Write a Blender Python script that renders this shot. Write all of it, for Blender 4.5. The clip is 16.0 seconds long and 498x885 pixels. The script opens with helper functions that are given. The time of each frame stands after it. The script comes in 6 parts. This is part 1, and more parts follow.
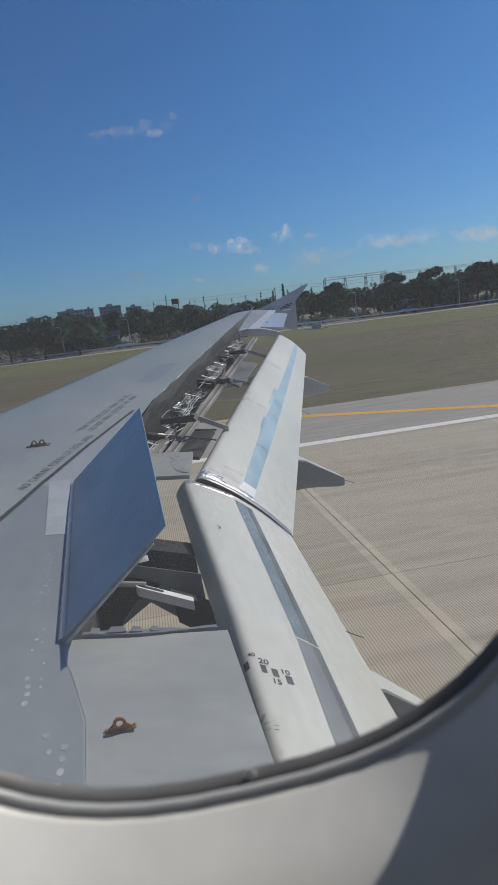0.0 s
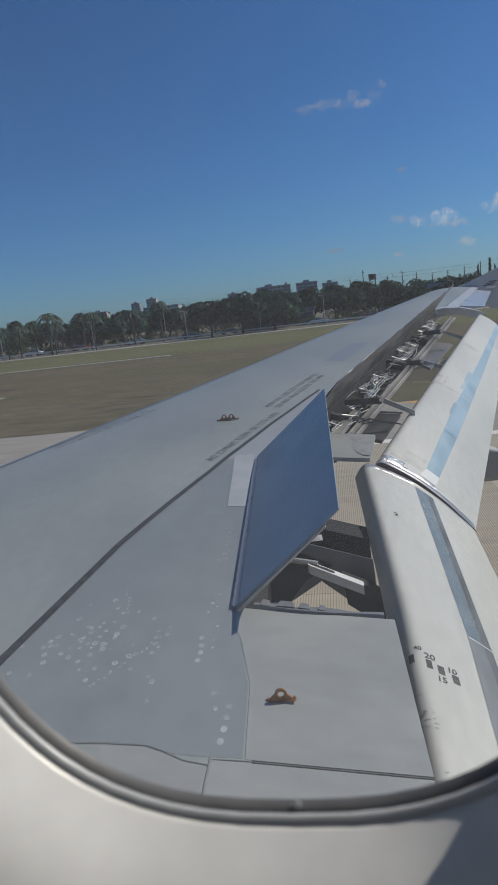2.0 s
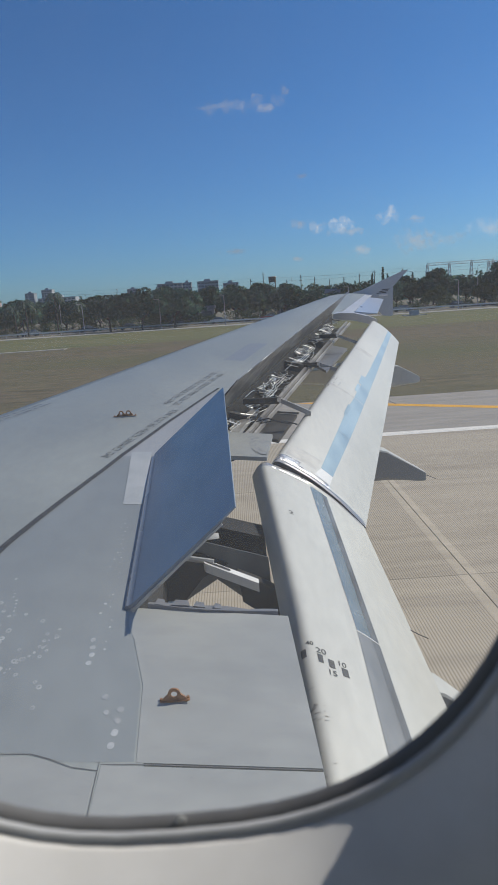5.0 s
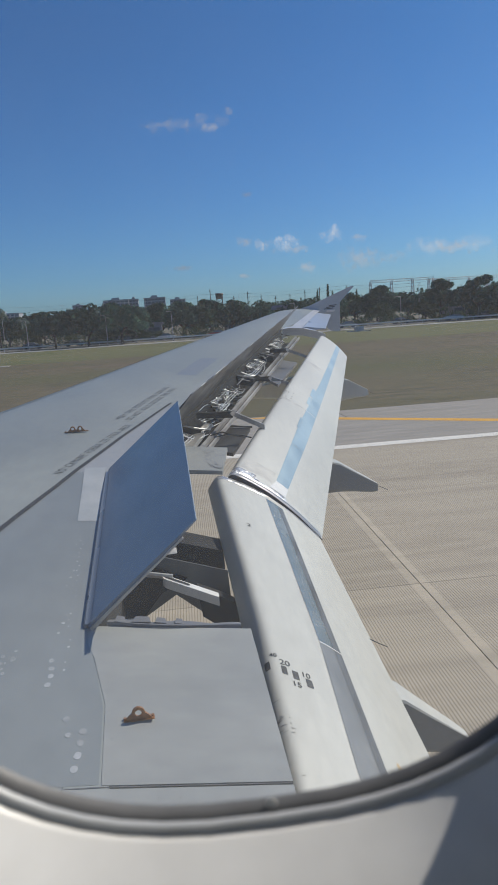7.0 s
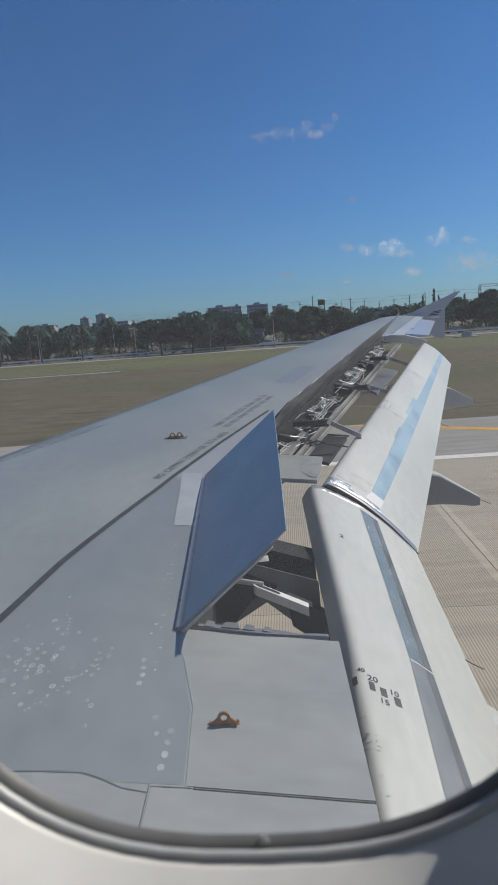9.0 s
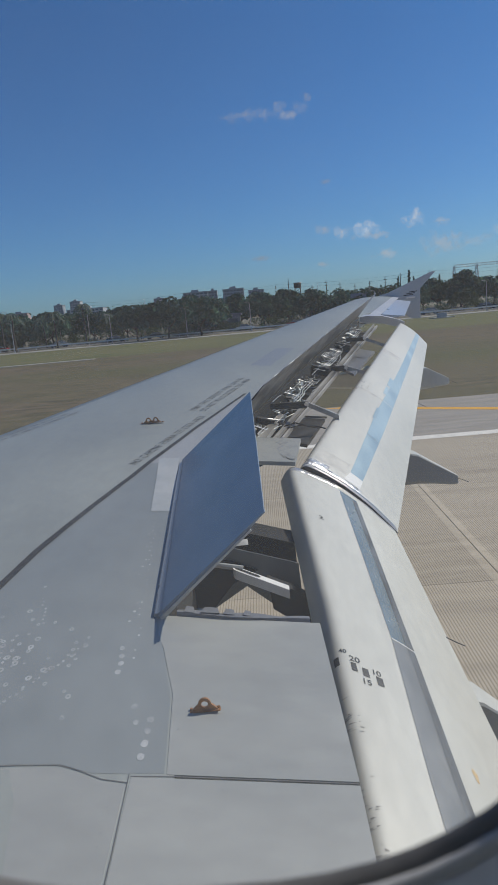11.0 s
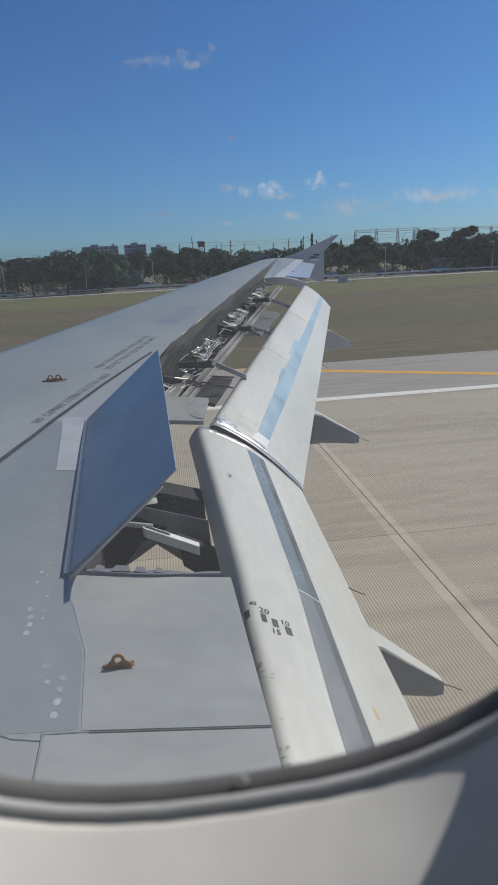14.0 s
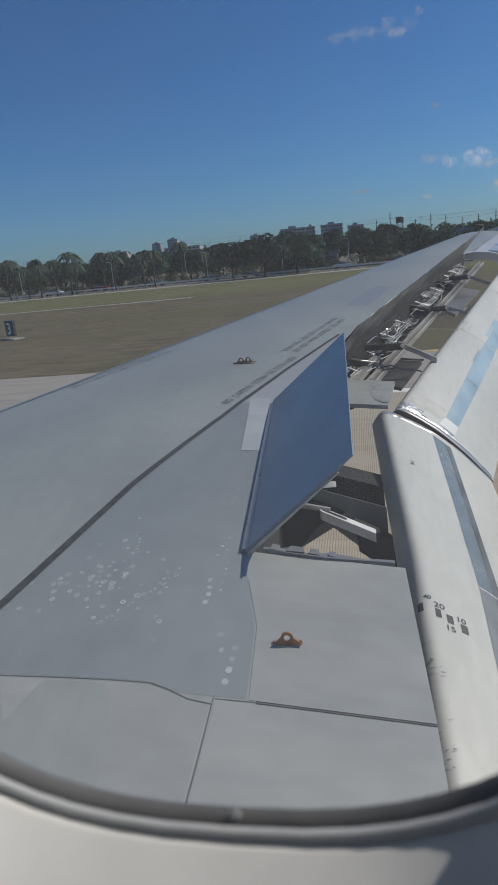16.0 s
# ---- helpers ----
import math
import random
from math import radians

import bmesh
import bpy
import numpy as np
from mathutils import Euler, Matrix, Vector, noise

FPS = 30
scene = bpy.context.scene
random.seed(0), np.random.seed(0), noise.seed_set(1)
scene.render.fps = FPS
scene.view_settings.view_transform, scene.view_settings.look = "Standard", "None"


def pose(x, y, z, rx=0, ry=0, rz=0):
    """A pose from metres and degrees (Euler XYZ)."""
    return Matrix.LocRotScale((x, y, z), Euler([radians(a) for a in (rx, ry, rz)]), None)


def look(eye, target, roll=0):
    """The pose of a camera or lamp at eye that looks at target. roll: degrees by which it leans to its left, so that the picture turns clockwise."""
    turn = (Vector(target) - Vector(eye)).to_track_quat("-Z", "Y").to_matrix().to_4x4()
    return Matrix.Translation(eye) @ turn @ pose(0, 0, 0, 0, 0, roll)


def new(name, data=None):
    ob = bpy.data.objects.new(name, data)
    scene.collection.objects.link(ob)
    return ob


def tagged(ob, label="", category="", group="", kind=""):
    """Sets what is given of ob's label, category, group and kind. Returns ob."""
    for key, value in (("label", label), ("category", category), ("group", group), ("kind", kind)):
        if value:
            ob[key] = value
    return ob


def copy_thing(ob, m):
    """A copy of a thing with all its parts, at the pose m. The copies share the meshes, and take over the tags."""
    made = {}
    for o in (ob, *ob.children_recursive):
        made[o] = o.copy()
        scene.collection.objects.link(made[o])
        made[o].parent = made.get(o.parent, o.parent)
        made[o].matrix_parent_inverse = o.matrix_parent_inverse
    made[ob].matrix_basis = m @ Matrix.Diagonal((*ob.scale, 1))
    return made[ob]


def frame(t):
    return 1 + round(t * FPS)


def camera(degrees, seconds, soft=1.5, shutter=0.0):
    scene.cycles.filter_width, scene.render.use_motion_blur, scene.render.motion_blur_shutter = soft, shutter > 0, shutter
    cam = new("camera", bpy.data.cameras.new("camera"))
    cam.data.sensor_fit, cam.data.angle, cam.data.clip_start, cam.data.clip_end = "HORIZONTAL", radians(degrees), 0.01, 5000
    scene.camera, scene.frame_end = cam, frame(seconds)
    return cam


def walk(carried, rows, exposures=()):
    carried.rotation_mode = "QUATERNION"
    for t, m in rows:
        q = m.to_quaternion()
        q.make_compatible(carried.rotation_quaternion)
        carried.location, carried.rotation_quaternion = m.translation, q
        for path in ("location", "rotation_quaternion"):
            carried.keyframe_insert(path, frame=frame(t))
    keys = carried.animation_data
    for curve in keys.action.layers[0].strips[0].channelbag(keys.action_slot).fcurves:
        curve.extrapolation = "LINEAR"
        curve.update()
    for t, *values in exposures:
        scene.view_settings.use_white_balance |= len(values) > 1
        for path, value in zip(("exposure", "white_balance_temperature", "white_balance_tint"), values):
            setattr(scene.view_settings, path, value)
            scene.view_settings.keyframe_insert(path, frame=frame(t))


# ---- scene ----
cam = camera(42.0, 16.0, soft=1.0)
# a phone lens focused on the wing, so that the near window rim is soft
cam.data.dof.use_dof, cam.data.dof.focus_distance, cam.data.dof.aperture_fstop = True, 5.0, 22.0
PATH = [
    (0, (-0.014, 0.019, 4.345), (0.268, 1.961, 3.957), -6.9),
    (0.5, (-0.002, -0.05, 4.391), (0.179, 1.92, 4.097), -6.9),
    (1, (0.015, -0.036, 4.384), (-0.076, 1.937, 4.07), -6.0),
    (1.5, (0.026, -0.017, 4.378), (-0.231, 1.937, 4.037), -5.9),
    (2, (0.028, -0.001, 4.377), (-0.265, 1.938, 3.986), -6.6),
    (2.5, (0.026, 0.025, 4.373), (-0.251, 1.958, 3.945), -6.9),
    (3, (0.033, 0.068, 4.339), (-0.24, 2.026, 4.038), -9.3),
    (3.5, (0.03, 0.042, 4.358), (-0.294, 1.996, 4.078), -7.1),
    (4, (0.027, 0.013, 4.379), (-0.34, 1.958, 4.091), -7.3),
    (4.5, (0.033, 0.026, 4.352), (-0.135, 1.981, 3.965), -5.4),
    (5, (0.029, 0.015, 4.369), (0.046, 1.97, 3.946), -3.8),
    (5.2, (0.032, 0.043, 4.347), (0.112, 1.993, 3.909), -4.4),
    (7.3, (-0.018, 0.013, 4.355), (0.168, 1.967, 3.972), -4.1),
    (7.5, (-0.004, 0.006, 4.368), (0.171, 1.961, 3.981), -4.8),
    (8, (-0.001, 0.004, 4.37), (0.135, 1.96, 3.979), -4.4),
    (8.5, (0.006, 0.003, 4.376), (0.061, 1.962, 3.981), -3.8),
    (9, (0.017, 0.009, 4.372), (-0.11, 1.975, 4.026), -4.2),
    (9.2, (0.028, 0.014, 4.37), (-0.125, 1.974, 4.005), -4.0),
    (11.3, (0.026, 0.062, 4.347), (-0.004, 2.021, 3.948), -5.4),
    (11.5, (0.02, 0.052, 4.35), (0.045, 2.011, 3.948), -4.7),
    (12, (-0.019, 0.046, 4.343), (0.161, 1.998, 3.946), -1.7),
    (12.5, (-0.02, 0.033, 4.36), (0.136, 1.967, 3.875), -3.9),
    (13, (-0.005, 0.075, 4.318), (0.173, 2.006, 3.831), -6.2),
    (13.5, (-0.003, 0.069, 4.325), (0.179, 1.988, 3.793), -3.8),
    (14, (-0.009, 0.062, 4.331), (0.21, 1.977, 3.799), -3.1),
    (14.5, (0.0, 0.027, 4.373), (0.228, 1.937, 3.823), -3.6),
    (15, (0.027, 0.033, 4.3786), (-0.036, 1.952, 3.8196), -5.0),
    (15.5, (0.035, 0.048, 4.3575), (-0.211, 1.959, 3.8215), -5.0),
    (16, (0.04, 0.061, 4.349), (-0.32, 1.951, 3.802), -5.7),
]
walk(cam, [(t, look(eye, target, roll)) for t, eye, target, roll in PATH],
     exposures=[(0.0, -0.1), (1.5, -0.17), (2.5, -0.12), (3.5, 0.05), (5.0, 0.13), (8.5, 0.05), (11.5, 0.0), (14.5, 0.0), (16.0, -0.15)])

# ---- light ----
SUN_EL, SUN_AZ = radians(40), radians(65)      # azimuth from outboard (+y) towards aft (+x)
sun_dir = Vector((math.cos(SUN_EL) * math.sin(SUN_AZ), math.cos(SUN_EL) * math.cos(SUN_AZ), math.sin(SUN_EL)))
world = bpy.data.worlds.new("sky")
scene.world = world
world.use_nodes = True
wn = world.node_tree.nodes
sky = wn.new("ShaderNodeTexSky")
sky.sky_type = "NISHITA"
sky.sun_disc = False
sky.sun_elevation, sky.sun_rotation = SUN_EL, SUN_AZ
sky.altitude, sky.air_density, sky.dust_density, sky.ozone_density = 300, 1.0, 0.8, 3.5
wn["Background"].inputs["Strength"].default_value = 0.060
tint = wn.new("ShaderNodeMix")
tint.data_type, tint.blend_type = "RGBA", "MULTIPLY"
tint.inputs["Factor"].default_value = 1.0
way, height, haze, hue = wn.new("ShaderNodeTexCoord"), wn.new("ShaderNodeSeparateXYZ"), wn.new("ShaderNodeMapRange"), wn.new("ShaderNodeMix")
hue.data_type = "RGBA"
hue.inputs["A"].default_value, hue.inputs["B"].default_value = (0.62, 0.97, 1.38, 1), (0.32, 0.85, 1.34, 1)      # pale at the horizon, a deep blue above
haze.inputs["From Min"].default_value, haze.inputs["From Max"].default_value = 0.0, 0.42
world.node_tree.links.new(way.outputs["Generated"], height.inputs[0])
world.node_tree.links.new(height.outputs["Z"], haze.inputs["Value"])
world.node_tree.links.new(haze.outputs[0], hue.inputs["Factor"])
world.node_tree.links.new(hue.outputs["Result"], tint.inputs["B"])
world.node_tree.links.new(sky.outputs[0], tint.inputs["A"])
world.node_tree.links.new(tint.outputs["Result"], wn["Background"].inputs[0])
sun_data = bpy.data.lights.new("sun", "SUN")
sun_data.energy, sun_data.angle, sun_data.color = 3.5, radians(0.53), (1.0, 0.918, 0.79)
sun = new("sun", sun_data)
# daylight through the cabin's far row of windows
far_data = bpy.data.lights.new("far_window_light", "AREA")
far_data.shape, far_data.size, far_data.size_y, far_data.energy, far_data.color = "RECTANGLE", 5.6, 0.4, 5.5, (0.86, 0.94, 1.0)
far_light = new("far_window_light", far_data)
far_light.location, far_light.rotation_euler = (0, -3.5, 4.38), (radians(90), 0, 0)
sun.rotation_euler = sun_dir.to_track_quat("Z", "Y").to_euler()


# ---- materials ----
def material(name, base, rough=0.6, metal=0.0, dark=None, scale=4.0, stretch=(1, 1, 1), amount=0.5, fine=60.0,
             bump=0.1, bump_scale=80.0, spec=0.5, coat=0.0, per_object=0.0, per_island=0.0, rough_var=0.1):
    """Base colour varied at two scales (stains and grain), with roughness variation and fine relief."""
    m = bpy.data.materials.new(name)
    m.use_nodes = True
    nt = m.node_tree
    n, l = nt.nodes, nt.links
    p = n["Principled BSDF"]
    p.inputs["Roughness"].default_value, p.inputs["Metallic"].default_value = rough, metal
    p.inputs["Specular IOR Level"].default_value, p.inputs["Coat Weight"].default_value = spec, coat
    tc, mp = n.new("ShaderNodeTexCoord"), n.new("ShaderNodeMapping")
    mp.inputs["Scale"].default_value = stretch
    l.new(tc.outputs["Object"], mp.inputs["Vector"])
    big, small = n.new("ShaderNodeTexNoise"), n.new("ShaderNodeTexNoise")
    big.inputs["Scale"].default_value, small.inputs["Scale"].default_value = scale, fine
    big.inputs["Detail"].default_value = small.inputs["Detail"].default_value = 5
    for t in (big, small):
        l.new(mp.outputs[0], t.inputs["Vector"])
    ramp = n.new("ShaderNodeMapRange")
    ramp.inputs["From Min"].default_value, ramp.inputs["From Max"].default_value = 0.35, 0.65
    l.new(big.outputs[0], ramp.inputs["Value"])
    mix = n.new("ShaderNodeMix")
    mix.data_type = "RGBA"
    dark = dark or tuple(c * 0.8 for c in base)
    mix.inputs["A"].default_value = (*[a + (b - a) * amount for a, b in zip(base, dark)], 1)
    mix.inputs["B"].default_value = (*base, 1)
    l.new(ramp.outputs[0], mix.inputs["Factor"])
    grain = n.new("ShaderNodeMix")
    grain.data_type, grain.blend_type = "RGBA", "MULTIPLY"
    grain.inputs["Factor"].default_value = 1.0
    gr = n.new("ShaderNodeMapRange")
    gr.inputs["To Min"].default_value, gr.inputs["To Max"].default_value = 0.86, 1.14
    l.new(small.outputs[0], gr.inputs["Value"])
    l.new(mix.outputs["Result"], grain.inputs["A"])
    l.new(gr.outputs[0], grain.inputs["B"])
    out = grain.outputs["Result"]
    for source, spread in (("Object", per_object), ("Island", per_island)):
        if spread:
            info = n.new("ShaderNodeObjectInfo") if source == "Object" else n.new("ShaderNodeNewGeometry")
            rnd = info.outputs["Random" if source == "Object" else "Random Per Island"]
            mr = n.new("ShaderNodeMapRange")
            mr.inputs["To Min"].default_value, mr.inputs["To Max"].default_value = 1 - spread, 1 + spread
            l.new(rnd, mr.inputs["Value"])
            mul = n.new("ShaderNodeMix")
            mul.data_type, mul.blend_type = "RGBA", "MULTIPLY"
            mul.inputs["Factor"].default_value = 1.0
            l.new(out, mul.inputs["A"])
            l.new(mr.outputs[0], mul.inputs["B"])
            out = mul.outputs["Result"]
    l.new(out, p.inputs["Base Color"])
    rr = n.new("ShaderNodeMapRange")
    rr.inputs["To Min"].default_value, rr.inputs["To Max"].default_value = max(rough - rough_var, 0.02), min(rough + rough_var, 1)
    l.new(big.outputs[0], rr.inputs["Value"])
    l.new(rr.outputs[0], p.inputs["Roughness"])
    if bump:
        bn, bt = n.new("ShaderNodeBump"), n.new("ShaderNodeTexNoise")
        bt.inputs["Scale"].default_value = bump_scale
        l.new(tc.outputs["Object"], bt.inputs["Vector"])
        bn.inputs["Strength"].default_value, bn.inputs["Distance"].default_value = bump, 0.01
        l.new(bt.outputs[0], bn.inputs["Height"])
        l.new(bn.outputs[0], p.inputs["Normal"])
    return m


GREY = material("wing_grey_paint", (0.318, 0.340, 0.324), 0.46, dark=(0.262, 0.282, 0.272), scale=1.1, stretch=(1.2, 0.6, 1), fine=14, bump=0, amount=0.8)
GREY_PANEL = material("worn_panel_paint", (0.37, 0.378, 0.362), 0.42, dark=(0.31, 0.322, 0.314), scale=2.2, stretch=(0.8, 1.5, 1), fine=9, bump=0, amount=0.7)
GREY_DARK = material("dark_grey_paint", (0.20, 0.21, 0.235), 0.5, dark=(0.12, 0.125, 0.14), scale=2, stretch=(1, 0.4, 1), fine=20, bump=0.02)
# the spoiler's blue is the sky's reflection, put into the base colour
SPOILER = material("sky_tinted_spoiler", (0.275, 0.318, 0.365), 0.27, dark=(0.175, 0.215, 0.27), scale=1.3, stretch=(1, 0.7, 1.6), fine=2.4, bump=0, amount=0.8, rough_var=0.0)
UNDER = material("grimy_metal_underside", (0.36, 0.36, 0.355), 0.36, metal=0.55, dark=(0.03, 0.03, 0.032), scale=6, stretch=(1.3, 0.7, 1.6), fine=16, bump=0.4, bump_scale=7, amount=1.0, rough_var=0.2)
CREAM = material("flap_cream_paint", (0.582, 0.577, 0.525), 0.42, dark=(0.48, 0.472, 0.424), scale=0.9, stretch=(2.0, 0.6, 1), fine=12, bump=0, amount=0.6)
STEEL = material("bright_steel", (0.62, 0.62, 0.63), 0.22, metal=1.0, dark=(0.38, 0.38, 0.4), scale=3, stretch=(1, 0.4, 1), fine=25, bump=0.05, bump_scale=9, amount=1.0)
STRIP_DULL = material("dull_metal_strip", (0.44, 0.43, 0.39), 0.26, metal=0.75, dark=(0.27, 0.27, 0.25), scale=1.5, stretch=(1.5, 0.6, 1), fine=12, bump=0.02, bump_scale=3, amount=1.0, per_object=0.1)
STRIP_WORN = material("worn_metal_strip", (0.33, 0.325, 0.31), 0.38, metal=0.35, dark=(0.22, 0.22, 0.215), scale=1.5, stretch=(2.0, 0.5, 1), fine=12, bump=0, amount=1.0)
# bare metal whose base colour carries the blue of the reflected sky
STRIP = material("sky_tinted_metal", (0.29, 0.385, 0.44), 0.4, metal=0.4, dark=(0.225, 0.315, 0.375), scale=2.5, stretch=(1.5, 0.6, 1), fine=12, bump=0, amount=0.7, per_object=0.14)
RUBBER = material("black_rubber", (0.03, 0.031, 0.034), 0.55, scale=12, fine=60, bump=0.05)
BLACK = material("black_marking", (0.025, 0.027, 0.03), 0.6, scale=20, dark=(0.07, 0.07, 0.07), amount=0.8, bump=0)
# near black: the shade of the recesses is put into this colour
COVE = material("cove_shade_black", (0.022, 0.022, 0.023), 0.75, metal=0.0, dark=(0.008, 0.008, 0.008), scale=6, fine=30, bump=0.2, bump_scale=14, amount=1)
PIPE = material("steel_pipe", (0.74, 0.73, 0.70), 0.32, metal=0.6, dark=(0.45, 0.45, 0.44), scale=8, bump=0)
BRONZE = material("weathered_bronze", (0.40, 0.20, 0.085), 0.5, metal=0.25, dark=(0.26, 0.13, 0.06), scale=30, fine=120, bump=0.1, amount=1)
WHITE_PAINT = material("white_paint", (0.74, 0.74, 0.72), 0.5, dark=(0.6, 0.6, 0.58), scale=6, bump=0.02)
PLASTIC = material("window_plastic", (0.83, 0.845, 0.86), 0.38, dark=(0.79, 0.80, 0.815), scale=5, fine=40, bump=0)
RIM = material("rim_plastic", (0.56, 0.58, 0.61), 0.32, scale=9, bump=0.02)
GASKET = material("window_gasket", (0.17, 0.175, 0.187), 0.5, dark=(0.12, 0.123, 0.13), scale=25, bump=0.05)
CABIN = material("cabin_panel", (0.74, 0.73, 0.715), 0.7, scale=2, bump=0.02)
FUSELAGE = material("fuselage_white", (0.7, 0.7, 0.7), 0.35, scale=1, bump=0.01)


# ---- builders ----
def link_mesh(name, bm, mat, smooth=None):
    me = bpy.data.meshes.new(name)
    bmesh.ops.recalc_face_normals(bm, faces=bm.faces)
    bm.to_mesh(me)
    bm.free()
    me.materials.append(mat)
    if smooth is not None:
        me.shade_smooth()
        me.set_sharp_from_angle(angle=radians(smooth))
    return new(name, me)


def part(name, bm, mat, parent, label="", smooth=40):
    ob = link_mesh(name, bm, mat, smooth)
    ob.parent = parent
    if label:
        tagged(ob, label)
    return ob


def thing(name, label, category, group="", kind="", at=(0, 0, 0), turn=0.0):
    ob = new(name)
    ob.empty_display_size = 0.2
    ob.location = at
    ob.rotation_euler[2] = turn
    return tagged(ob, label, category, group, kind)


def loft(bm, rings, closed=True, caps=True):
    """Joins rings of equal length with quads; closed: each ring is a loop."""
    vs = [[bm.verts.new(p) for p in ring] for ring in rings]
    n = len(rings[0])
    for a, b in zip(vs, vs[1:]):
        for i in range(n if closed else n - 1):
            j = (i + 1) % n
            try:
                bm.faces.new((a[i], a[j], b[j], b[i]))
            except ValueError:
                pass
    if caps and closed:
        for ring in (vs[0], vs[-1]):
            try:
                bm.faces.new(ring)
            except ValueError:
                pass
    return vs


def slab(bm, outline, down):
    """A plate: an outline of points on its top and a vector to its underside."""
    down = Vector(down)
    loft(bm, [[Vector(p) for p in outline], [Vector(p) + down for p in outline]])
    return bm


def box(bm, lo, hi, bevel=0.0, m=None):
    x0, y0, z0 = lo
    x1, y1, z1 = hi
    made = [bm.verts.new(p) for p in ((x0, y0, z0), (x1, y0, z0), (x1, y1, z0), (x0, y1, z0), (x0, y0, z1), (x1, y0, z1), (x1, y1, z1), (x0, y1, z1))]
    faces = [bm.faces.new([made[i] for i in q]) for q in ((0, 3, 2, 1), (4, 5, 6, 7), (0, 1, 5, 4), (1, 2, 6, 5), (2, 3, 7, 6), (3, 0, 4, 7))]
    if m is not None:
        bmesh.ops.transform(bm, matrix=m, verts=made)
    if bevel:
        edges = {e for f in faces for e in f.edges}
        bmesh.ops.bevel(bm, geom=list(edges), offset=bevel, segments=2, affect="EDGES")
    return bm


def tube(bm, points, radius, sides=8, taper=1.0):
    """A round bar along points, narrowing to taper times its radius."""
    points = [Vector(p) for p in points]
    rings, up = [], Vector((0.13, 0.21, 1)).normalized()
    for i, p in enumerate(points):
        d = (points[min(i + 1, len(points) - 1)] - points[max(i - 1, 0)]).normalized()
        a = d.cross(up if abs(d.dot(up)) < 0.95 else Vector((1, 0, 0))).normalized()
        b = d.cross(a)
        r = radius * (1 + (taper - 1) * i / max(len(points) - 1, 1))
        rings.append([p + r * (math.cos(k * math.tau / sides) * a + math.sin(k * math.tau / sides) * b) for k in range(sides)])
    loft(bm, rings)
    return bm


def lerp(a, b, t):
    return a + (b - a) * t


def poly(x, xs, ys):
    return float(np.interp(x, xs, ys))


# ---- wing shape ----
def hinge_x(y):
    """The line along which the spoilers hinge: nearly straight out to the kink, then swept."""
    return poly(y, (0.0, 2.5, 3.8, 4.3, 4.75, 5.2, 11.4, 15.2), (-0.33, -0.49, -0.575, -0.565, -0.455, -0.274, 1.70, 2.95))


def hinge_z(y):
    return poly(y, (0.0, 2.5, 4.2, 4.6, 4.91, 5.3, 11.4, 15.2), (2.868, 3.109, 3.276, 3.321, 3.36, 3.406, 4.075, 4.39))


def lead_x(y):
    return -5.55 + 0.51 * y


def lead_z(y):
    return 3.57 + 0.104 * (y - 7.41)


def top_z(x, y):
    """Height of the upper surface."""
    xh, zh, xl = hinge_x(y), hinge_z(y), lead_x(y)
    if x >= xh:
        return zh - 0.12 * (x - xh)
    c = xh - xl
    s = min((xh - x) / c, 1.0)
    return zh + 0.12 * c * s * (1 - s) + (lead_z(y) - zh) * s * s


def on_top(x, y, lift=0.0):
    return Vector((x, y, top_z(x, y) + lift))


wing = thing("airliner_wing", "grey airliner wing with raised spoilers and extended cream flaps", "aircraft wing")

# skin and box: the fixed wing from its nose to the hinge line
bm = bmesh.new()
rings = []
for y in [-0.7, 0.3, 0.8, 1.3, 1.72, 2.0, 2.3, 2.5, 2.8, 3.2, 3.6, 4.0, 4.3, 4.5, 4.6, 4.7, 4.8, *[round(4.9 + 0.1 * k, 1) for k in range(23)], 7.4, 8.2, 9, 9.8, 10.6, 11.4, 12.2, 13, 13.8, 14.5, 15.0, 15.2]:
    xh = -0.34 if y < 2.45 else hinge_x(y)
    if y > 11.4:
        xh += 0.12
    xl = lead_x(y)
    c = xh - xl
    ring = []
    for s in (0, 0.02, 0.04, 0.06, 0.08, 0.1, 0.13, 0.16, 0.2, 0.25, 0.3, 0.35, 0.4, 0.5, 0.6, 0.7, 0.8, 0.88, 0.94, 0.975, 0.99):
        x = xh - s * c
        ring.append((x, y, top_z(x, y) - 0.10 * c * max(0, s - 0.9) ** 2 * 30 * 0.12))
    zl = lead_z(y)
    thick = 0.11 * c
    ring += [(xl, y, zl - 0.035), (xl + 0.004 * c, y, zl - 0.03 - 0.2 * thick), (xl + 0.03 * c, y, zl - 0.5 * thick), (xl + 0.12 * c, y, zl - 0.8 * thick),
             (xl + 0.4 * c, y, hinge_z(y) - 1.1 * thick), (xl + 0.75 * c, y, hinge_z(y) - 0.95 * thick), (xh, y, hinge_z(y) - min(0.34, 0.6 * thick + 0.08))]
    rings.append(ring)
loft(bm, rings)
wing_box = part("wing_box", bm, GREY, wing, smooth=50)
bpy.context.view_layer.update()


def skin(x, y, lift=0.0):
    """A point on the wing box as built, or on its line where the box has ended."""
    hit, at, _, _ = wing_box.ray_cast(Vector((x, y, 9)), Vector((0, 0, -1)))
    return Vector((x, y, (at.z if hit and abs(at.z - top_z(x, y)) < 0.05 else top_z(x, y)) + lift))

